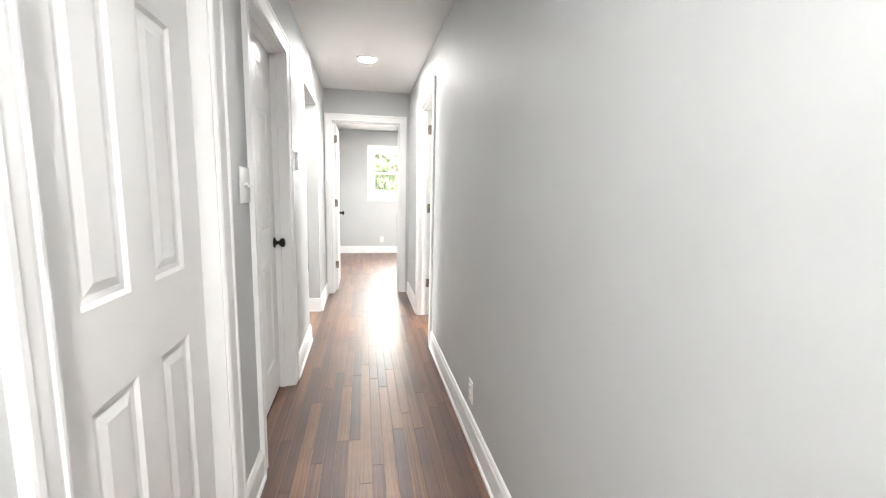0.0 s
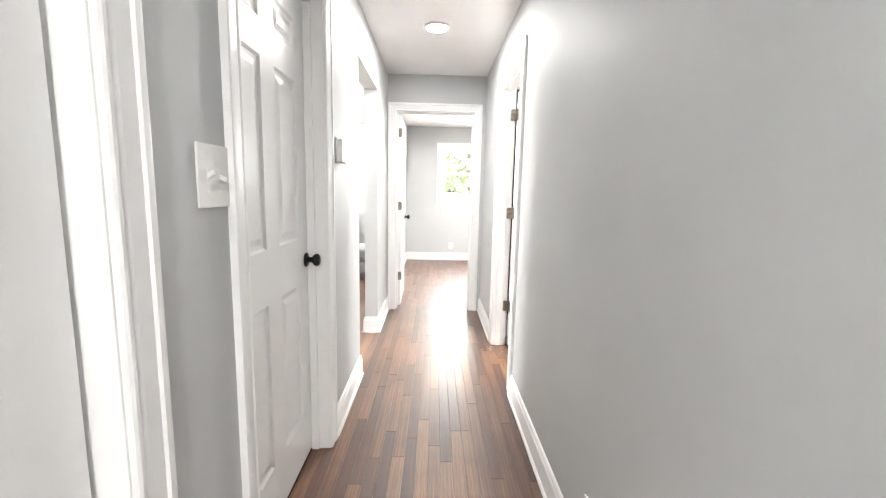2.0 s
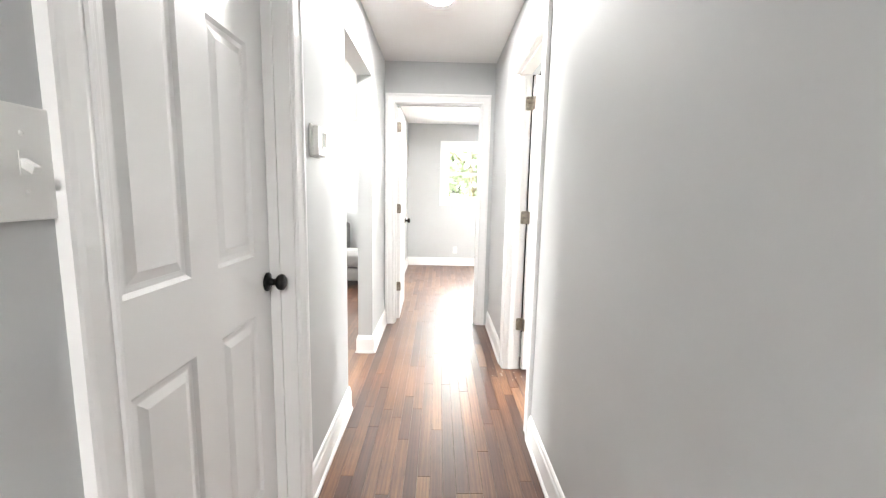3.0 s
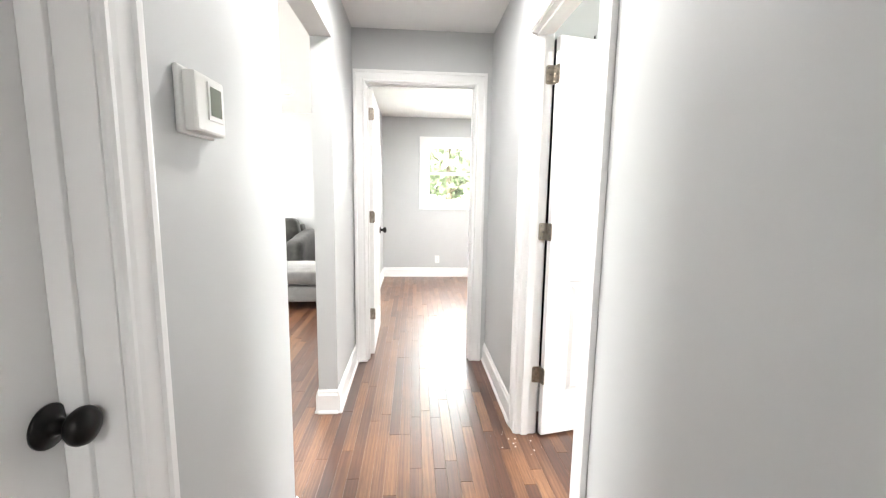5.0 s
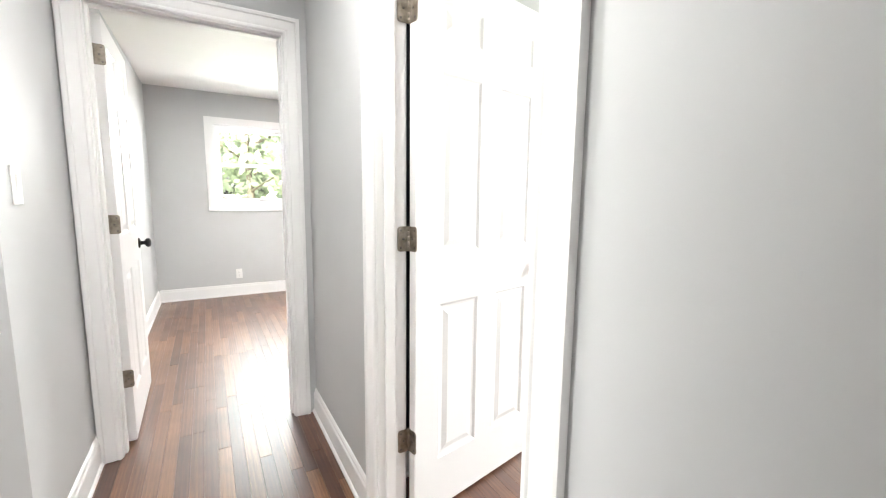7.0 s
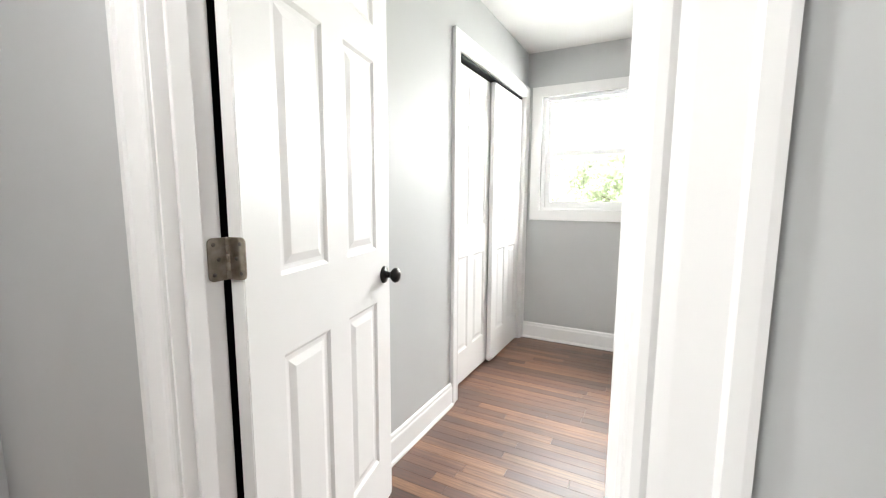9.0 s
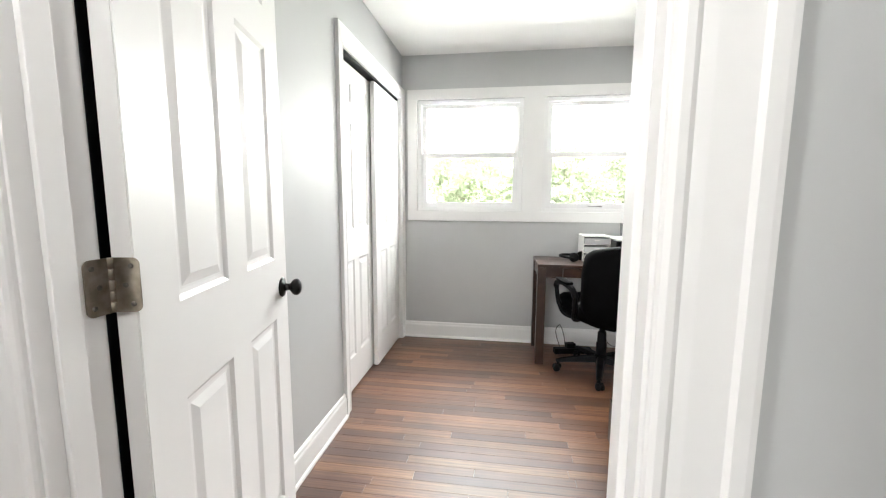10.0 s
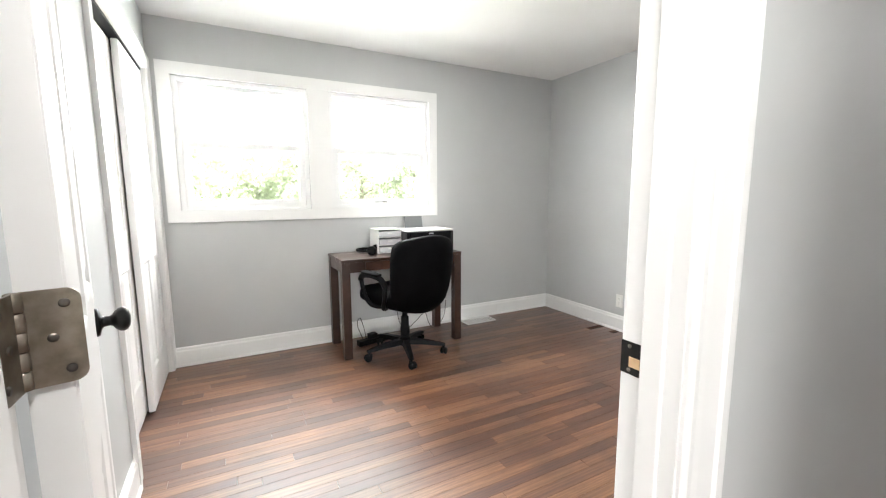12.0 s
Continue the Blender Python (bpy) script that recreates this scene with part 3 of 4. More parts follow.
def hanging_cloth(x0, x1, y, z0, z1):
    """A long folded dark sheet on two added hooks; its back lies against the wall at y."""
    root = empty("hanging_cloth", pose(0, 0, 0), "long dark navy sheet added behind the open door to blacken its hinge gap", "cloth")
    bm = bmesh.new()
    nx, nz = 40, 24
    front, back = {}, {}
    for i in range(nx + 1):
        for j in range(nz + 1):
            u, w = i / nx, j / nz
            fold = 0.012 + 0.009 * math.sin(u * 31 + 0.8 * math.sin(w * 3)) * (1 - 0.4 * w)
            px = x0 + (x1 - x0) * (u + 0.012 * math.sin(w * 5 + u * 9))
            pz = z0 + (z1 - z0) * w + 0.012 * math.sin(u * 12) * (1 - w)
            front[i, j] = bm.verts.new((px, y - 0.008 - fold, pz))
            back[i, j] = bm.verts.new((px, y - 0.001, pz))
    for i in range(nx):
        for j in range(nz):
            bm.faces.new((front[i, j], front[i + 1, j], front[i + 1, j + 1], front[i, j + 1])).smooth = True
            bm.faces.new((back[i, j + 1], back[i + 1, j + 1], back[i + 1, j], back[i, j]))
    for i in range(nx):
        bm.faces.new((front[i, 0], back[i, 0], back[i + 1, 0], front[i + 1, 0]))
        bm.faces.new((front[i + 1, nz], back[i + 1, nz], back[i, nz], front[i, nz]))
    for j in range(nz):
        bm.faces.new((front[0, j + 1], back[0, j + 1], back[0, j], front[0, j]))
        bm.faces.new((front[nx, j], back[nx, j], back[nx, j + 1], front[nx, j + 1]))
    part("folded_sheet", bm, GAP_DARK, root)
    for u in (0.25, 0.75):
        part("added_hook", tube(curve_points([(x0 + (x1 - x0) * u, y - 0.001, z1 + 0.01), (x0 + (x1 - x0) * u, y - 0.03, z1 - 0.005), (x0 + (x1 - x0) * u, y - 0.038, z1 + 0.02)], 4), 0.004, 6), BRONZE, root)


# Added behind the open door so that its hinge gap looks black.
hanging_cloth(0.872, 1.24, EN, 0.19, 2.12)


def closet_door(name, x0, x1, y, label):
    return six_panel_door(name, pose(x0, y, 0.014), x1 - x0, 0.095, 0.085, label, None, 2.022, 0.032, "closet door")


closet_door("closet_door", CL[0] + 0.004, 3.145, EN + 0.078, "white six-panel sliding closet door, closed, behind its neighbour")
closet_door("closet_door", 3.11, CL[1] - 0.003, EN + 0.037, "white six-panel sliding closet door, closed, in front")


# ---- windows ----
def window(name, along, c, out, o0, o1, latch, label):
    """Double-hung vinyl window in an opening o0 to o1 of the wall face c; out: +1 or -1, the way to the outside."""
    root = empty(name, pose(0, 0, 0), label, "window", "", "structure")
    z0, z1 = WZ
    zm = 1.605

    def b(a0, a1, d0, d1, zb, zt, bev=0.002):
        e0, e1 = sorted((c + out * d0, c + out * d1))
        return box(e0, e1, a0, a1, zb, zt, bev) if along == "y" else box(a0, a1, e0, e1, zb, zt, bev)
    f = 0.034
    e = 0.0006
    part("window_frame", b(o0 + e, o0 + f, 0.012, 0.11, z0 + e, z1 - e), VINYL, root)
    part("window_frame", b(o1 - f, o1 - e, 0.012, 0.11, z0 + e, z1 - e), VINYL, root)
    part("window_frame", b(o0 + f, o1 - f, 0.012, 0.11, z1 - 0.03, z1 - e), VINYL, root)
    part("window_sill", b(o0 + f, o1 - f, 0.010, 0.11, z0 + e, z0 + 0.028), VINYL, root)
    for d0, d1, zb, zt, s, bot, top in ((0.030, 0.060, z0 + 0.028, zm + 0.020, 0.044, 0.046, 0.040), (0.064, 0.094, zm - 0.020, z1 - 0.030, 0.036, 0.040, 0.034)):
        sash = part("sash", b(o0 + f + e, o0 + f + s, d0, d1, zb, zt), VINYL, root)
        part("stile", b(o1 - f - s, o1 - f - e, d0, d1, zb, zt), VINYL, sash)
        part("rail", b(o0 + f + s, o1 - f - s, d0, d1, zb, zb + bot), VINYL, sash)
        part("rail", b(o0 + f + s, o1 - f - s, d0, d1, zt - top, zt), VINYL, sash)
        g = part("pane", b(o0 + f + s - 0.003, o1 - f - s + 0.003, (d0 + d1) / 2 - 0.002, (d0 + d1) / 2 + 0.002, zb + bot - 0.003, zt - top + 0.003, 0), GLASS, sash)
        g.visible_shadow = False
    mid = (o0 + o1) / 2
    part("sash_lock", b(mid - 0.03, mid + 0.03, 0.018, 0.0295, zm + 0.004, zm + 0.016, 0.003), VINYL, root)
    if latch:
        lk = part("sash_pull", b(mid - 0.045, mid + 0.065, 0.0235, 0.0295, z0 + 0.044, z0 + 0.049, 0.001), GREYPLASTIC, root, "grey sash pull")
        part("pull_tab", b(mid - 0.045, mid - 0.008, 0.0215, 0.0235, z0 + 0.043, z0 + 0.050, 0.001), BLACK, lk)
    return root


def flat_casing(name, along, c, out, y0, y1, bars, label):
    """Plain flat boards round a window group."""
    root = empty(name, pose(0, 0, 0), label, "window casing", "", "structure")
    z0, z1 = WZ
    w, t = CW, 0.018

    def b(a0, a1, zb, zt):
        e0, e1 = sorted((c, c - out * t))
        return box(e0, e1, a0, a1, zb, zt, 0.0015) if along == "y" else box(a0, a1, e0, e1, zb, zt, 0.0015)
    part("casing_board", b(y0 - w, y1 + w, z1, z1 + w), TRIM, root)
    part("casing_board", b(y0 - w, y1 + w, z0 - w, z0), TRIM, root)
    part("casing_board", b(y0 - w, y0, z0, z1), TRIM, root)
    part("casing_board", b(y1, y1 + w, z0, z1), TRIM, root)
    for a0, a1 in bars:
        part("mullion_board", b(a0, a1, z0, z1), TRIM, root)


window("window_1", "y", EX, 1, *W1, False, "white vinyl double-hung office window")
window("window_2", "y", EX, 1, *W2, True, "white vinyl double-hung office window with grey pull")
window("window_3", "x", NY, 1, *WN, True, "white vinyl double-hung bedroom window")
flat_casing("window_casing_1", "y", EX, 1, W2[0], W1[1], [(W2[1], W1[0])], "flat white painted boards round the double window")
flat_casing("window_casing_2", "x", NY, 1, *WN, [], "flat white painted boards round the bedroom window")


# ---- wall plates, thermostat, lamps ----
def plate(name, m, kind_, label, gangs=1):
    """Cover plate: x across, z up, -y out of the wall."""
    w = 0.071 if gangs == 1 else 0.116
    root = empty(name, m, label, name.replace("_", " "))
    bm = box(-w / 2, w / 2, -0.0055, 0.0, -0.0585, 0.0585, 0.0024)
    part("cover_plate", bm, PLASTIC, root)
    xs = [0] if gangs == 1 else [-0.023, 0.023]
    for i, x in enumerate(xs):
        if kind_ == "toggle":
            part("toggle_slot", box(x - 0.0055, x + 0.0055, -0.0063, -0.005, -0.0125, 0.0125, 0.0004), PLASTIC, root)
            part("toggle", moved(box(-0.0045, 0.0045, -0.016, 0.004, -0.0045, 0.0045, 0.0018), pose(x, -0.006, 0, 28 if i else -28)), PLASTIC, root)
            zs = (-0.030, 0.030)
        elif kind_ == "rocker":
            part("rocker", moved(box(-0.0165, 0.0165, -0.004, 0.002, -0.0335, 0.0335, 0.0015), pose(x, -0.0055, 0, 3)), PLASTIC, root)
            zs = (-0.048, 0.048)
        else:
            for dz in (-0.0195, 0.0195):
                r = part("receptacle", moved(box(-0.0165, 0.0165, -0.0022, 0.001, -0.0135, 0.0135, 0.004), pose(x, -0.0055, dz)), PLASTIC, root)
                for sx, hh in ((-0.0065, 0.0040), (0.0065, 0.0034)):
                    part("slot", box(x + sx - 0.001, x + sx + 0.001, -0.0081, -0.0076, dz - hh + 0.003, dz + hh + 0.003), BLACK, r)
                part("slot", moved(lathe([(0.0022, 0), (0.0022, 0.0005)], 10), pose(x, -0.0076, dz - 0.007, 90)), BLACK, r)
            zs = (0.0,)
        for z in zs:
            part("screw", moved(lathe([(0.003, 0), (0.003, 0.0008), (0.001, 0.0012)], 10), pose(x, -0.0054, z, 90)), PLASTIC, root)
    return root


plate("light_switch", pose(XL, 2.042, 1.290, 0, 0, 90) @ Matrix.Diagonal((1.10, 1, 1.17, 1)), "toggle", "white two-gang toggle switch on the hall wall", 2)
plate("light_switch", pose(XL, 4.822, 1.277, 0, 0, 90), "rocker", "white single rocker switch beside the living room opening")
plate("outlet", pose(XR, 2.262, 0.258, 0, 0, -90), "outlet", "white duplex outlet low on the hall wall")
plate("outlet", pose(0.557, NY, 0.276, 0, 0, 0), "outlet", "white duplex outlet under the bedroom window")
plate("outlet", pose(2.85, ES, 0.275, 0, 0, 180), "outlet", "white duplex outlet on the office wall")
wired = plate("outlet", pose(EX, 2.43, 0.285, 0, 0, -90), "outlet", "white duplex outlet with a black plug under the desk")
part("plug", box(-0.014, 0.014, -0.034, -0.0075, 0.006, 0.032, 0.004), BLACK, wired, "black mains plug")


def thermostat(m):
    root = empty("thermostat", m, "white plastic wall thermostat with a small grey display", "thermostat")
    part("base", box(-0.080, 0.072, -0.010, 0, -0.062, 0.062, 0.004), PLASTIC, root)
    part("body", box(-0.066, 0.070, -0.034, -0.0095, -0.057, 0.055, 0.006), PLASTIC, root)
    part("bezel", box(-0.016, 0.054, -0.0365, -0.0335, -0.030, 0.044, 0.0015), PLASTIC, root)
    part("display", box(-0.007, 0.046, -0.0372, -0.0362, -0.020, 0.036, 0.0004), LCD, root, "grey-green blank display")


thermostat(pose(XL, 3.243, 1.458, 0, 0, 90) @ Matrix.Diagonal((0.86, 1, 1, 1)))


def ceiling_lamp(x, y, power, label="round white flush ceiling lamp, lit; those of office and bedroom added"):
    root = empty("ceiling_lamp", pose(x, y, ZC), label, "ceiling lamp", "ceiling lamps")
    part("rim", moved(lathe([(0.092, 0), (0.092, 0.006), (0.084, 0.014), (0.074, 0.016), (0.073, 0.010)], 40), pose(0, 0, 0, 180)), TRIM, root)
    part("diffuser", moved(lathe([(0.0715, 0.0105), (0.0715, 0.0135), (0.05, 0.0150), (0.0, 0.0155)], 40), pose(0, 0, 0, 180)), glow("lamp_diffuser", power), root, "glowing frosted diffuser")


ceiling_lamp(0.236, 4.19, P_HALL)
ceiling_lamp(0.236, -0.1, P_ENTRY)
ceiling_lamp(-1.27, 7.25, P_LOUNGE)
# Unseen lamp added to even out the light in the office.
ceiling_lamp(2.2, 2.7, P_OFFICE_FILL)
# Unseen lamp added to brighten the bedroom walls.
ceiling_lamp(1.55, 7.1, P_BEDROOM_FILL)


def floor_vent(x, y):
    root = empty("floor_vent", pose(x, y, 0.0), "white metal floor register with fine slots", "floor vent")
    part("vent_frame", box(-0.075, -0.058, -0.165, 0.165, 0.0005, 0.007, 0.0015), PLASTIC, root)
    part("vent_frame", box(0.058, 0.075, -0.165, 0.165, 0.0005, 0.007, 0.0015), PLASTIC, root)
    part("vent_frame", box(-0.058, 0.058, 0.148, 0.165, 0.0005, 0.007, 0.0015), PLASTIC, root)
    part("vent_frame", box(-0.058, 0.058, -0.165, -0.148, 0.0005, 0.007, 0.0015), PLASTIC, root)
    part("vent_well", box(-0.058, 0.058, -0.148, 0.148, 0.0004, 0.0012), GREYPLASTIC, root)
    first = part("slat", box(-0.056, 0.056, -0.0022, 0.0022, 0.001, 0.0062, 0.0008), PLASTIC, root)
    first.matrix_basis = pose(0, -0.14, 0)
    for i in range(1, 29):
        again(first, root, pose(0, -0.14 + i * 0.01, 0))


floor_vent(3.705, 2.10)


# ---- office: desk, chair, things on the desk ----
def desk():
    x0, x1, y0, y1, h = 3.345, 3.795, 2.505, 3.52, 0.765
    root = empty("desk", pose(0, 0, 0), "dark walnut-stained wooden desk with square legs", "desk")
    part("desktop", box(x0, x1, y0, y1, h - 0.022, h, 0.002), WALNUT, root)
    w = 0.062
    for a, c in ((x0 + 0.002, y0 + 0.002), (x0 + 0.002, y1 - w - 0.002), (x1 - w - 0.002, y0 + 0.002), (x1 - w - 0.002, y1 - w - 0.002)):
        part("leg", box(a, a + w, c, c + w, 0.001, h - 0.022, 0.002), WALNUT, root)
    z0 = h - 0.10
    part("apron", box(x1 - 0.04, x1 - 0.018, y0 + w, y1 - w, z0, h - 0.022), WALNUT, root)
    part("apron", box(x0 + w, x1 - w, y0 + 0.008, y0 + 0.03, z0, h - 0.022), WALNUT, root)
    part("apron", box(x0 + w, x1 - w, y1 - 0.03, y1 - 0.008, z0, h - 0.022), WALNUT, root)
    part("apron", box(x0 + 0.008, x0 + 0.03, y0 + w, y0 + w + 0.12, z0, h - 0.022), WALNUT, root)
    part("apron", box(x0 + 0.008, x0 + 0.03, y1 - w - 0.12, y1 - w, z0, h - 0.022), WALNUT, root)
    part("drawer_front", box(x0 + 0.006, x0 + 0.026, y0 + w + 0.123, y1 - w - 0.123, z0 + 0.006, h - 0.026, 0.002), WALNUT, root)


desk()


def office_chair(m):
    """Faces +x; origin on the floor under the column."""
    root = empty("office_chair", m, "black leather office chair with padded arms on castors", "office chair")
    part("hub", lathe([(0.045, 0.075), (0.05, 0.085), (0.05, 0.12), (0.036, 0.135), (0.0, 0.136)], 20), BLACK, root)
    part("column", lathe([(0.028, 0.13), (0.028, 0.26), (0.020, 0.262), (0.020, 0.40)], 20), BLACK, root)
    part("column_cover", lathe([(0.036, 0.14), (0.036, 0.22), (0.030, 0.225), (0.030, 0.30), (0.026, 0.305)], 20), BLACK, root)
    spoke = bmesh.new()
    pts = [(0.04, 0.032, 0.085, 0.125), (0.16, 0.026, 0.082, 0.115), (0.28, 0.021, 0.074, 0.096), (0.315, 0.018, 0.072, 0.086)]
    rings = [[spoke.verts.new((x, sy * w, z)) for sy, z in ((-1, lo), (1, lo), (0.7, hi), (-0.7, hi))] for x, w, lo, hi in pts]
    for a, c in zip(rings, rings[1:]):
        for i in range(4):
            spoke.faces.new((a[i], a[(i + 1) % 4], c[(i + 1) % 4], c[i]))
    spoke.faces.new(rings[0][::-1])
    spoke.faces.new(rings[-1])
    bmesh.ops.recalc_face_normals(spoke, faces=spoke.faces)
    first = None
    for i in range(5):
        turn = pose(0, 0, 0, 0, 0, 80 + 72 * i)
        if first is None:
            first = part("spoke", spoke, BLACK, root)
            first.matrix_basis = turn
        else:
            again(first, root, turn)
        at = turn @ pose(0.30, 0, 0, 0, 0, 35 * i)
        c = part("castor", moved(lathe([(0.009, 0.05), (0.009, 0.074)], 12), at), BLACK, root)
        for s in (-1, 1):
            part("wheel", moved(lathe([(0.018, -0.009), (0.025, -0.006), (0.025, 0.006), (0.018, 0.009)], 20), at @ pose(0.012, s * 0.015, 0.0262, 90)), BLACK, c)
        part("hood", moved(box(-0.022, 0.026, -0.005, 0.005, 0.022, 0.056, 0.004), at), BLACK, c)
    part("seat_plate", box(-0.12, 0.12, -0.09, 0.09, 0.385, 0.425, 0.008), BLACK, root)
    part("lever", tube([(0.02, -0.08, 0.405), (0.02, -0.22, 0.40), (0.02, -0.27, 0.385)], 0.006), STEEL, root)
    part("seat", cushion(-0.23, 0.27, -0.255, 0.255, 0.42, 0.545, 0.018, 10, 0.055, 3, 0.004), LEATHER, root)
    # backrest: rounded top, waist, bowed round the sitter
    bm = cushion(-0.055, 0.055, -0.262, 0.262, 0.0, 0.56, 0.012, 12, 0.05, 5, 0.003)
    for v in bm.verts:
        z = v.co.z / 0.56
        k = 0.86 + 0.14 * math.sin(min(max((z + 0.05) * 2.2, 0), math.pi / 2)) - 0.18 * max(0, z - 0.72) ** 1.3
        v.co.y *= k
        v.co.x += 0.10 * (v.co.y / 0.262) ** 2 - 0.035 * math.sin(z * math.pi) - 0.03 * z
        v.co.z -= 0.05 * (v.co.y / 0.262) ** 2 * max(0, z - 0.6) / 0.4 - 0.035 * (v.co.y / 0.262) ** 2 * max(0, 0.3 - z) / 0.3
    part("backrest", moved(bm, pose(-0.235, 0, 0.395, 0, -7)), LEATHER, root)
    for s in (-1, 1):
        arm = part("armrest", tube(curve_points([(-0.17, s * 0.285, 0.60), (-0.13, s * 0.30, 0.655), (0.0, s * 0.305, 0.668), (0.10, s * 0.305, 0.650), (0.135, s * 0.30, 0.615)]), 0.021, 10), BLACK, root, "curved black plastic armrest")
        part("arm_post", tube(curve_points([(0.128, s * 0.30, 0.62), (0.10, s * 0.295, 0.52), (0.05, s * 0.27, 0.435), (0.0, s * 0.20, 0.412)]), 0.016, 8), BLACK, arm)
        part("arm_post", tube(curve_points([(-0.165, s * 0.285, 0.605), (-0.15, s * 0.28, 0.52), (-0.10, s * 0.26, 0.435), (-0.05, s * 0.20, 0.412)]), 0.016, 8), BLACK, arm)
        part("arm_pad", cushion(-0.12, 0.09, s * 0.305 - 0.026, s * 0.305 + 0.026, 0.672, 0.694, 0.004, 4, 0.01, 1, 0.001), LEATHER, arm)
    return root


office_chair(pose(3.27, 3.06, 0, 0, 0, 14))


def printer(x0, x1, y0, y1, z):
    root = empty("printer", pose(0, 0, 0), "black inkjet printer with a white lid on the desk", "printer")
    part("body", box(x0, x1, y0, y1, z + 0.006, z + 0.170, 0.008), GLOSSBLACK, root)
    for a in (x0 + 0.03, x1 - 0.05):
        for c in (y0 + 0.03, y1 - 0.05):
            part("foot", box(a, a + 0.02, c, c + 0.02, z + 0.0005, z + 0.008), BLACK, root)
    part("lid", box(x0 + 0.004, x1, y0 + 0.002, y1 - 0.002, z + 0.171, z + 0.186, 0.005), PLASTIC, root, "white scanner lid")
    part("control_panel", box(x0 - 0.006, x0 + 0.002, y0 + 0.03, y1 - 0.03, z + 0.09, z + 0.166, 0.002), BLACK, root)
    part("badge", box(x0 - 0.0075, x0 - 0.0058, (y0 + y1) / 2 - 0.02, (y0 + y1) / 2 + 0.02, z + 0.150, z + 0.160), CLEAR, root)
    part("output_tray", box(x0 - 0.004, x0 + 0.006, y0 + 0.06, y1 - 0.06, z + 0.018, z + 0.066, 0.003), BLACK, root)
    part("paper_support", moved(box(-0.004, 0.004, -0.085, 0.085, 0, 0.125, 0.003), pose(x1 - 0.03, (y0 + y1) / 2 + 0.03, z + 0.165, 0, 14)), GREYPLASTIC, root, "raised grey paper support")


printer(3.47, 3.78, 2.512, 2.945, 0.765)


def drawer_tower(x0, x1, y0, y1, z):
    root = empty("drawer_organizer", pose(0, 0, 0), "small white three-drawer plastic organizer on the desk", "drawer organizer")
    h, n = 0.064, 3
    part("top", box(x0, x1, y0, y1, z + n * h, z + n * h + 0.006, 0.002), PLASTIC, root)
    part("back", box(x1 - 0.004, x1, y0, y1, z + 0.001, z + n * h), PLASTIC, root)
    for a, c in ((y0, y0 + 0.005), (y1 - 0.005, y1)):
        part("side_panel", box(x0, x1 - 0.004, a, c, z + 0.001, z + n * h), PLASTIC, root)
    for i in range(n):
        zb = z + i * h
        part("shelf", box(x0, x1 - 0.004, y0 + 0.005, y1 - 0.005, zb + 0.001, zb + 0.006), PLASTIC, root)
        d = part("drawer", box(x0 - 0.004, x1 - 0.02, y0 + 0.010, y1 - 0.010, zb + 0.009, zb + h - 0.012, 0.004), CLEAR, root, "frosted clear drawer")
        part("pull", box(x0 - 0.012, x0 - 0.003, (y0 + y1) / 2 - 0.02, (y0 + y1) / 2 + 0.02, zb + 0.034, zb + 0.040, 0.002), PLASTIC, d)


drawer_tower(3.55, 3.77, 2.965, 3.165, 0.765)


def headphones(m):
    root = empty("headphones", m, "black over-ear headphones lying on the desk", "headphones")
    part("headband", tube(curve_points([(0, -0.075, 0.030), (0.05, -0.08, 0.034), (0.12, -0.05, 0.036), (0.14, 0, 0.036), (0.12, 0.05, 0.036), (0.05, 0.08, 0.034), (0, 0.075, 0.030)]), 0.010, 8), BLACK, root)
    for s in (-1, 1):
        part("ear_cup", moved(lathe([(0.028, -0.018), (0.036, -0.012), (0.036, 0.010), (0.026, 0.018), (0.0, 0.018)], 20), pose(0, s * 0.062, 0.037, 90)), BLACK, root)


headphones(pose(3.56, 3.20, 0.765, 0, 0, 55))

brick = empty("power_strip", pose(3.62, 3.20, 0, 0, 0, 12), "black power strip lying on the floor under the desk", "power strip")
part("housing", box(-0.03, 0.03, -0.15, 0.15, 0.0008, 0.045, 0.006), BLACK, brick)
part("adapter", box(-0.025, 0.03, -0.02, 0.05, 0.046, 0.085, 0.005), BLACK, brick)


def cable(label, keys, r=0.003):
    obj("cable", tube(curve_points(keys, 10), r, 6), CABLE, label, "cable", "cables under the desk")


cable("thin black cable looping from the power strip", [(3.62, 3.30, 0.05), (3.66, 3.33, 0.16), (3.72, 3.29, 0.20), (3.75, 3.25, 0.10), (3.72, 3.24, 0.004)])
cable("thin black cable hanging behind the desk", [(3.74, 2.95, 0.76), (3.77, 2.95, 0.45), (3.76, 2.92, 0.12), (3.72, 2.86, 0.04), (3.70, 2.78, 0.10), (3.72, 2.68, 0.16), (3.765, 2.62, 0.05), (3.74, 2.60, 0.004)])
cable("black cable from the plug to the floor", [(3.786, 2.43, 0.305), (3.765, 2.43, 0.29), (3.76, 2.44, 0.20), (3.765, 2.46, 0.08), (3.75, 2.55, 0.004), (3.66, 2.8, 0.004), (3.62, 3.05, 0.02)])


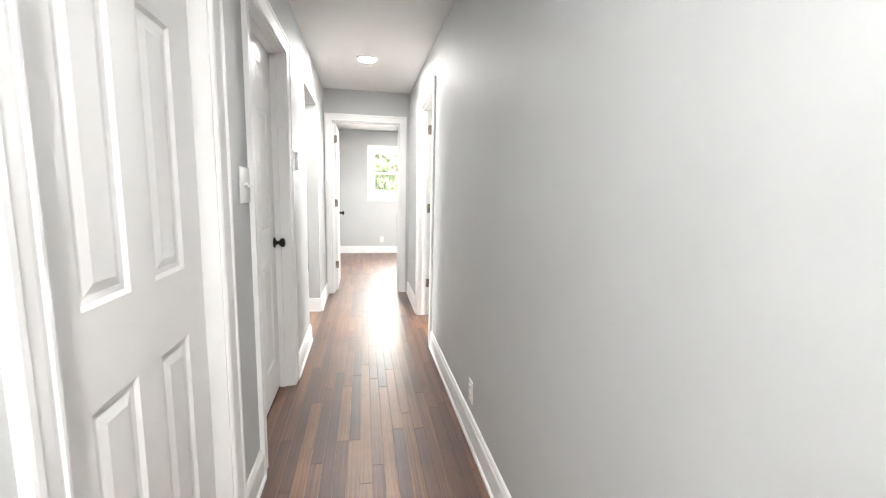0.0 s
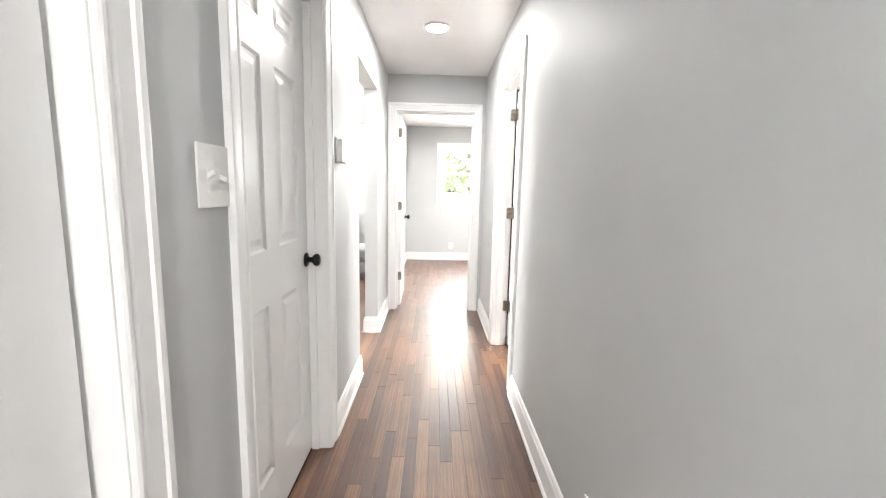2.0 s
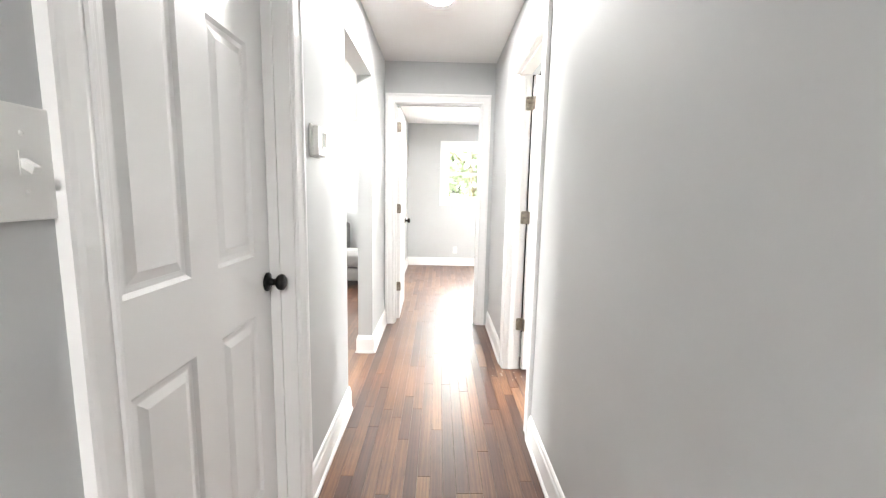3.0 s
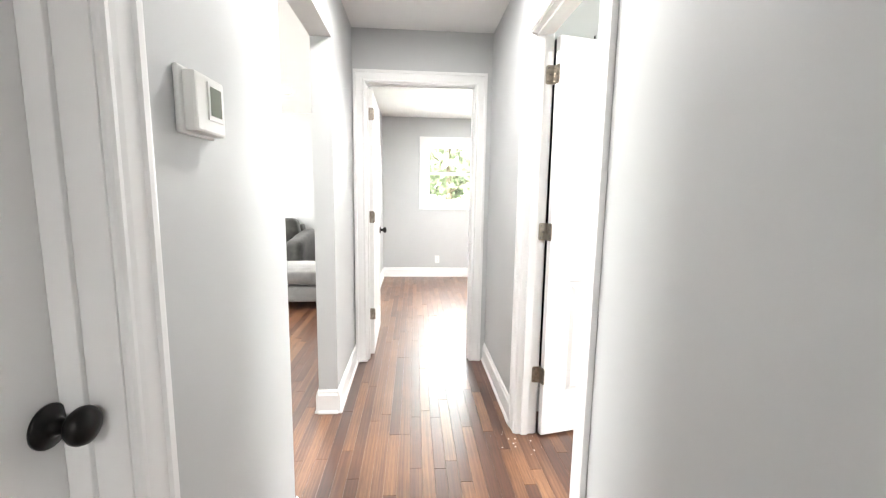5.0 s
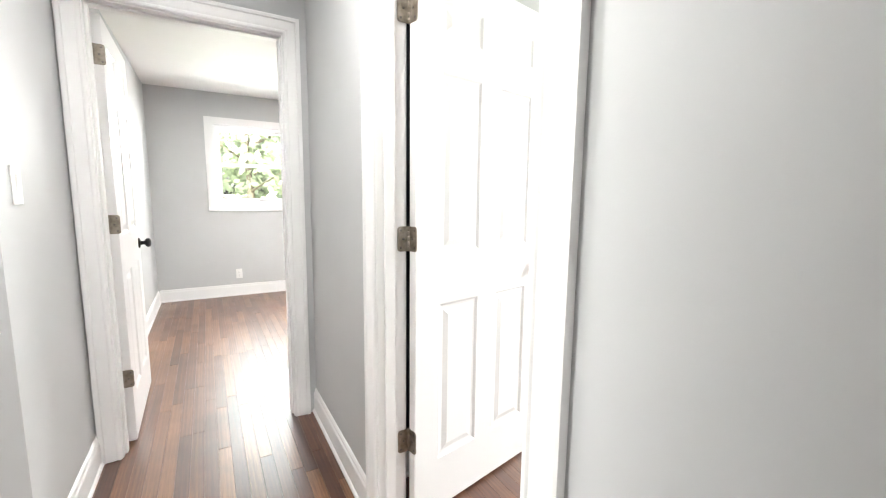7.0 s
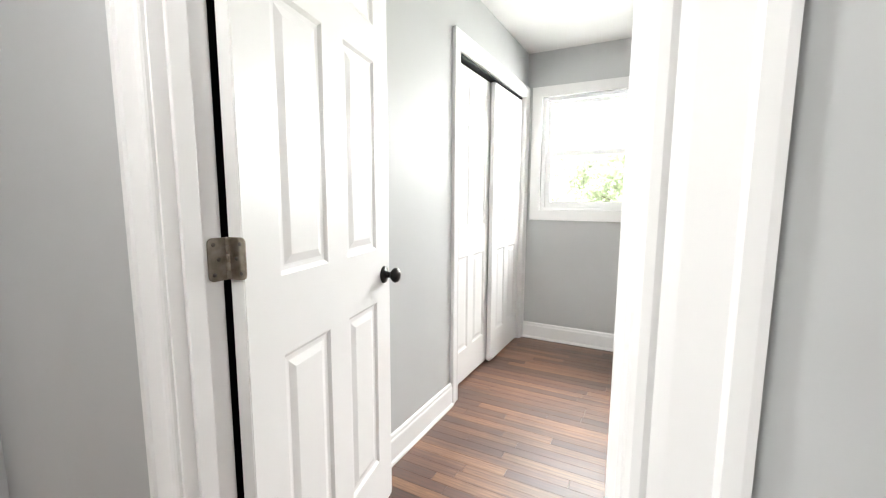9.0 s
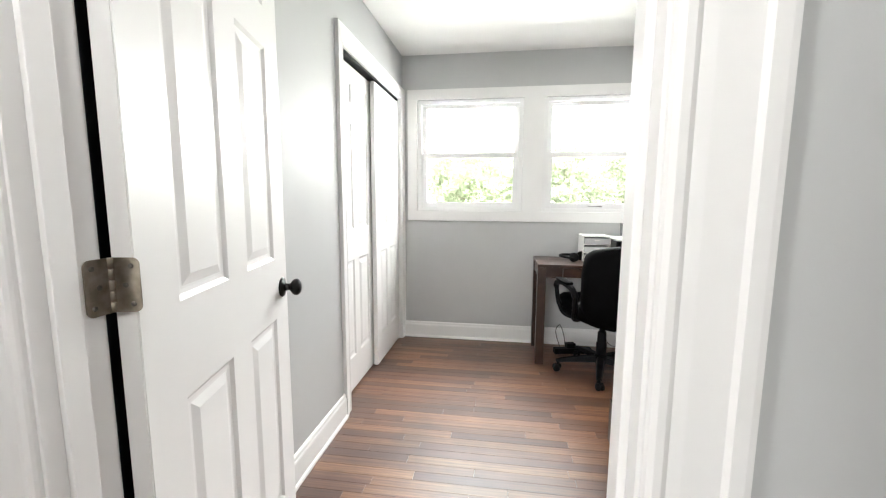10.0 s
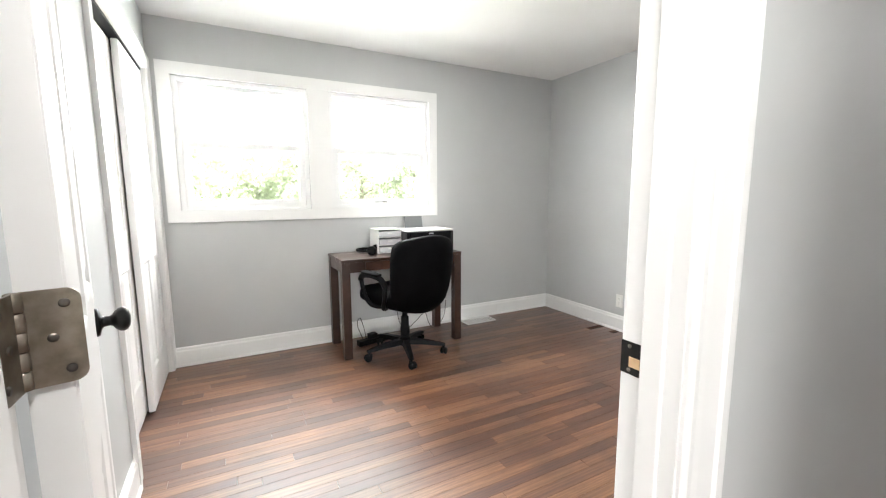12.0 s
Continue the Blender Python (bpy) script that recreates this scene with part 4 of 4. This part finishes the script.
# ---- living room: sofa, cushion, ottoman, table ----
def sofa():
    root = empty("sofa", pose(0, 0, 0), "grey velvet sofa with loose back cushions against the wall", "sofa")
    x0, x1 = -3.55, -1.22
    part("base", cushion(x0 + 0.22, x1 - 0.22, 7.56, 8.5, 0.10, 0.30, 0.004, 6, 0.03, 2, 0.003), SOFA, root)
    part("back", cushion(x0 + 0.18, x1 - 0.18, 8.32, 8.56, 0.10, 0.84, 0.006, 6, 0.06, 4, 0.004), SOFA, root)
    w = (x1 - x0 - 0.46) / 2
    for i in range(2):
        a = x0 + 0.23 + i * w
        part("seat_cushion", cushion(a + 0.004, a + w - 0.004, 7.53, 8.22, 0.30, 0.465, 0.016, 8, 0.045, 7 + i, 0.012), SOFA, root)
        bm = cushion(a + 0.005, a + w - 0.005, -0.11, 0.11, 0.0, 0.47, 0.03, 14, 0.07, 11 + i, 0.016)
        part("back_cushion", moved(bm, pose(0, 8.24, 0.452, -9)), SOFA, root)
    for a, c in ((x0, x0 + 0.235), (x1 - 0.235, x1)):
        bm = cushion(a, c, 7.55, 8.52, 0.10, 0.66, 0.008, 8, 0.07, 20, 0.005)
        for v in bm.verts:
            if v.co.z > 0.5:
                v.co.z += 0.10 * (v.co.y - 7.55) / 0.97
        part("arm", bm, SOFA, root)
    for a in (x0 + 0.08, x1 - 0.16):
        for c in (7.62, 8.40):
            part("foot", box(a, a + 0.07, c, c + 0.07, 0.001, 0.105, 0.006), BLACK, root)


sofa()
bm = cushion(-0.18, 0.18, -0.02, 0.02, -0.18, 0.18, 0.034, 8, 0.015, 31, 0.006)
pillow = empty("throw_pillow", Matrix(((0.74, -0.67, 0, -1.745), (0, 0, -1, 7.84), (0.67, 0.74, 0, 0.625), (0, 0, 0, 1))) @ pose(0, 0, 0, 22), "cream throw pillow with a knobbly trim on the sofa", "throw pillow")
part("pillow", bm, CREAM, pillow)
for i, (p, q) in enumerate((((-0.17, 0, -0.17), (0.17, 0, -0.17)), ((0.17, 0, -0.17), (0.17, 0, 0.17)), ((0.17, 0, 0.17), (-0.17, 0, 0.17)), ((-0.17, 0, 0.17), (-0.17, 0, -0.17)))):
    a, c = Vector(p), Vector(q)
    part("trim", tube([a.lerp(c, s / 14) for s in range(15)], [0.012 if s % 2 else 0.005 for s in range(15)], 6), CREAM if i % 2 else SOFA, pillow, "knobbly trim")


def ottoman():
    x0, x1, y0, y1 = -1.58, -0.56, 6.78, 7.44
    root = empty("ottoman", pose(0, 0, 0), "large light grey velvet ottoman on dark block feet", "ottoman")
    part("base", cushion(x0 + 0.01, x1 - 0.01, y0 + 0.01, y1 - 0.01, 0.10, 0.275, 0.004, 8, 0.02, 40, 0.003), OTTO, root)
    part("cushion", cushion(x0, x1, y0, y1, 0.285, 0.455, 0.02, 10, 0.05, 44, 0.006), OTTO, root)
    part("welt", tube([(x0 + 0.012, y0 + 0.012, 0.281), (x1 - 0.012, y0 + 0.012, 0.281), (x1 - 0.012, y1 - 0.012, 0.281), (x0 + 0.012, y1 - 0.012, 0.281), (x0 + 0.012, y0 + 0.012, 0.281)], 0.007, 6), SOFA, root)
    for a in (x0 + 0.06, x1 - 0.15):
        for c in (y0 + 0.05, y1 - 0.14):
            foot = lathe([(0.036, 0.001), (0.056, 0.104)], 4)
            for f in foot.faces:
                f.smooth = False
            part("foot", moved(foot, pose(a + 0.045, c + 0.045, 0, 0, 0, 45)), BLACK, root)


ottoman()


def side_table():
    x0, x1, y0, y1, h = -2.62, -1.97, 6.78, 7.24, 0.50
    root = empty("coffee_table", pose(0, 0, 0), "brown wooden low table with slab ends", "coffee table")
    part("tabletop", box(x0, x1, y0, y1, h - 0.035, h, 0.004), TABLEWOOD, root)
    for a in (x0 + 0.002, x1 - 0.042):
        part("slab_leg", box(a, a + 0.04, y0 + 0.01, y1 - 0.01, 0.001, h - 0.035, 0.003), TABLEWOOD, root)
    part("shelf", box(x0 + 0.042, x1 - 0.042, y0 + 0.03, y1 - 0.03, 0.12, 0.14, 0.003), TABLEWOOD, root)


side_table()

# ---- outside ----
bm = bmesh.new()
bmesh.ops.create_circle(bm, cap_ends=True, radius=1500, segments=64)
moved(bm, pose(0, 0, -0.55))
obj("ground", bm, GRASS, "mown green lawn round the house", "ground", "", "structure")


def tree(m, seed, height):
    rng = random.Random(seed)
    root = empty("tree", m, "broad green leafy tree standing beyond the lawn", "tree", "trees outside")
    h = height
    part("trunk", tube(curve_points([(0, 0, 0), (0.05, 0.02, h * 0.2), (-0.03, 0.05, h * 0.4), (0.04, 0, h * 0.7)], 4), [0.22 * (1 - 0.75 * i / 12) for i in range(13)], 8), BARK, root)
    crown, limbs = [], []
    for i in range(9):
        a, z = i * 2.4 + rng.random(), h * (0.06 + 0.075 * i)
        r = h * (0.40 - 0.025 * i) * rng.uniform(0.8, 1.15)
        tip = Vector((math.cos(a) * r, math.sin(a) * r, z + h * 0.14))
        part("limb", tube([(0, 0, z), tuple(tip * 0.5 + Vector((0, 0, z * 0.5))), tuple(tip)], [0.07, 0.045, 0.015], 5), BARK, root)
        limbs.append(tip)
    limbs.append(Vector((0, 0, h * 0.86)))
    vs, fs = [], []
    for i in range(6000):
        c = rng.choice(limbs) + Vector((rng.gauss(0, 1), rng.gauss(0, 1), rng.gauss(0, 0.75))) * h * 0.10
        d = Vector((rng.gauss(0, 1), rng.gauss(0, 1), rng.gauss(0, 1))).normalized()
        e = d.cross(Vector((rng.random(), rng.random(), rng.random()))).normalized()
        s = rng.uniform(0.09, 0.18) * h / 6
        k = len(vs)
        vs += [c - d * s, c + e * s * 0.55, c + d * s, c - e * s * 0.55]
        fs.append((k, k + 1, k + 2, k + 3))
    me = bpy.data.meshes.new("crown")
    me.from_pydata([tuple(v) for v in vs], [], fs)
    me.materials.append(LEAF)
    c = new("crown", me)
    c.parent = root
    return root


t1 = tree(pose(30, 2.5, -0.55), 1, 5.0)
t2 = tree(pose(33, 8.0, -0.55), 2, 5.6)
for x, y, s, r, src in ((28, -4, 1.0, 40, t1), (34, -9, 1.0, 90, t2), (31, 14, 1.0, 150, t1), (36, 20, 1.0, 200, t2), (38, -1, 1.0, 260, t2), (29, -15, 1.0, 300, t1), (38, 5.2, 1, 70, t1), (35, 11, 1, 20, t2), (36, -5.5, 1, 120, t1), (27, 5.5, 1, 10, t1), (27, 0, 1, 210, t2), (28, 11, 1, 130, t1), (27, -7.5, 1, 75, t1), (32, -12, 1, 33, t1)):
    copy_thing(src, pose(x, y, -0.55, 0, 0, r))
t3 = tree(pose(2.0, 24, -0.55), 3, 9.0)
for x, y, r in ((5.5, 27, 50), (-1.5, 28, 110), (9, 25, 200), (13, 29, 260)):
    copy_thing(t3, pose(x, y, -0.55, 0, 0, r))

# ---- strip floor: the boards ----
floor = obj("floor", box(LW - 0.12, EX + 0.16, YS - 0.12, NY + 0.16, -0.12, -0.0185), SUBFLOOR, "stained oak strip floor running through all the rooms", "floor", "", "structure")
BW = 0.0572
LENGTHS = (0.45, 0.6, 0.75, 0.9, 1.05, 1.25)


def board_data(length):
    w, c, t = BW / 2 - 0.0003, 0.0006, 0.018
    vs, h = [], length / 2 - 0.0005
    for ww, hh, z in ((w, h, -t), (w, h, -c), (w - c, h - c, 0.0)):
        vs += [(-ww, -hh, z), (ww, -hh, z), (ww, hh, z), (-ww, hh, z)]
    fs = [(3, 2, 1, 0), (8, 9, 10, 11)]
    for k in (0, 4):
        for i in range(4):
            fs.append((k + i, k + (i + 1) % 4, k + 4 + (i + 1) % 4, k + 4 + i))
    return vs, fs


BOARDS = {}
for ln in LENGTHS:
    me = bpy.data.meshes.new("floor_board")
    me.from_pydata(*[board_data(ln)[0], [], board_data(ln)[1]])
    me.materials.append(OAK_PART)
    BOARDS[ln] = me
rng = random.Random(7)
vs, fs, count = [], [], 0
x = LW + 0.03
while x < EX + 0.05:
    y = -1.3 - rng.random()
    while y < NY + 0.1:
        ln = rng.choice(LENGTHS)
        cy = y + ln / 2
        y += ln
        hall = XL - 0.06 < x < XR + 0.06 and 0.9 < cy < 5.7
        near = XRB - 0.1 < x < 2.75 and 2.3 < cy < 4.9
        inside = XL - 0.1 < x < XR + 0.1 or (x > XR and cy > 0.8) or (x < XL and cy > 2.9)
        if not inside:
            continue
        if (hall or near) and count < 300:
            ob = new("floor_board", BOARDS[ln])
            ob.location = (x, cy, 0)
            ob.parent = floor
            count += 1
        else:
            k = len(vs)
            pv, pf = board_data(ln)
            vs += [(a + x, b + cy, c) for a, b, c in pv]
            fs += [tuple(i + k for i in f) for f in pf]
    x += BW
me = bpy.data.meshes.new("floor_boards")
me.from_pydata(vs, [], fs)
me.materials.append(OAK_REST)
rest = tagged(new("floor_boards", me), "further stained oak floor boards of the rooms", "", "", "stuff")
rest.parent = floor

# ---- small crumbs of plaster by the office doorway ----
rng = random.Random(11)
crumbs = bmesh.new()
for i in range(14):
    cx, cy, r = rng.uniform(0.60, 0.86), rng.uniform(4.18, 4.42), rng.uniform(0.0018, 0.0055)
    if cx > 0.70:
        cy = min(cy, 4.38)
    k = bmesh.ops.create_icosphere(crumbs, subdivisions=1, radius=r)["verts"]
    for v in k:
        v.co = Vector((v.co.x * rng.uniform(0.7, 1.3) + cx, v.co.y * rng.uniform(0.7, 1.3) + cy, v.co.z * 0.5 + r * 0.5 + 0.0004))
obj("plaster_crumbs", crumbs, TRIM, "scattered white plaster crumbs on the hall floor", "crumbs", "", "stuff")
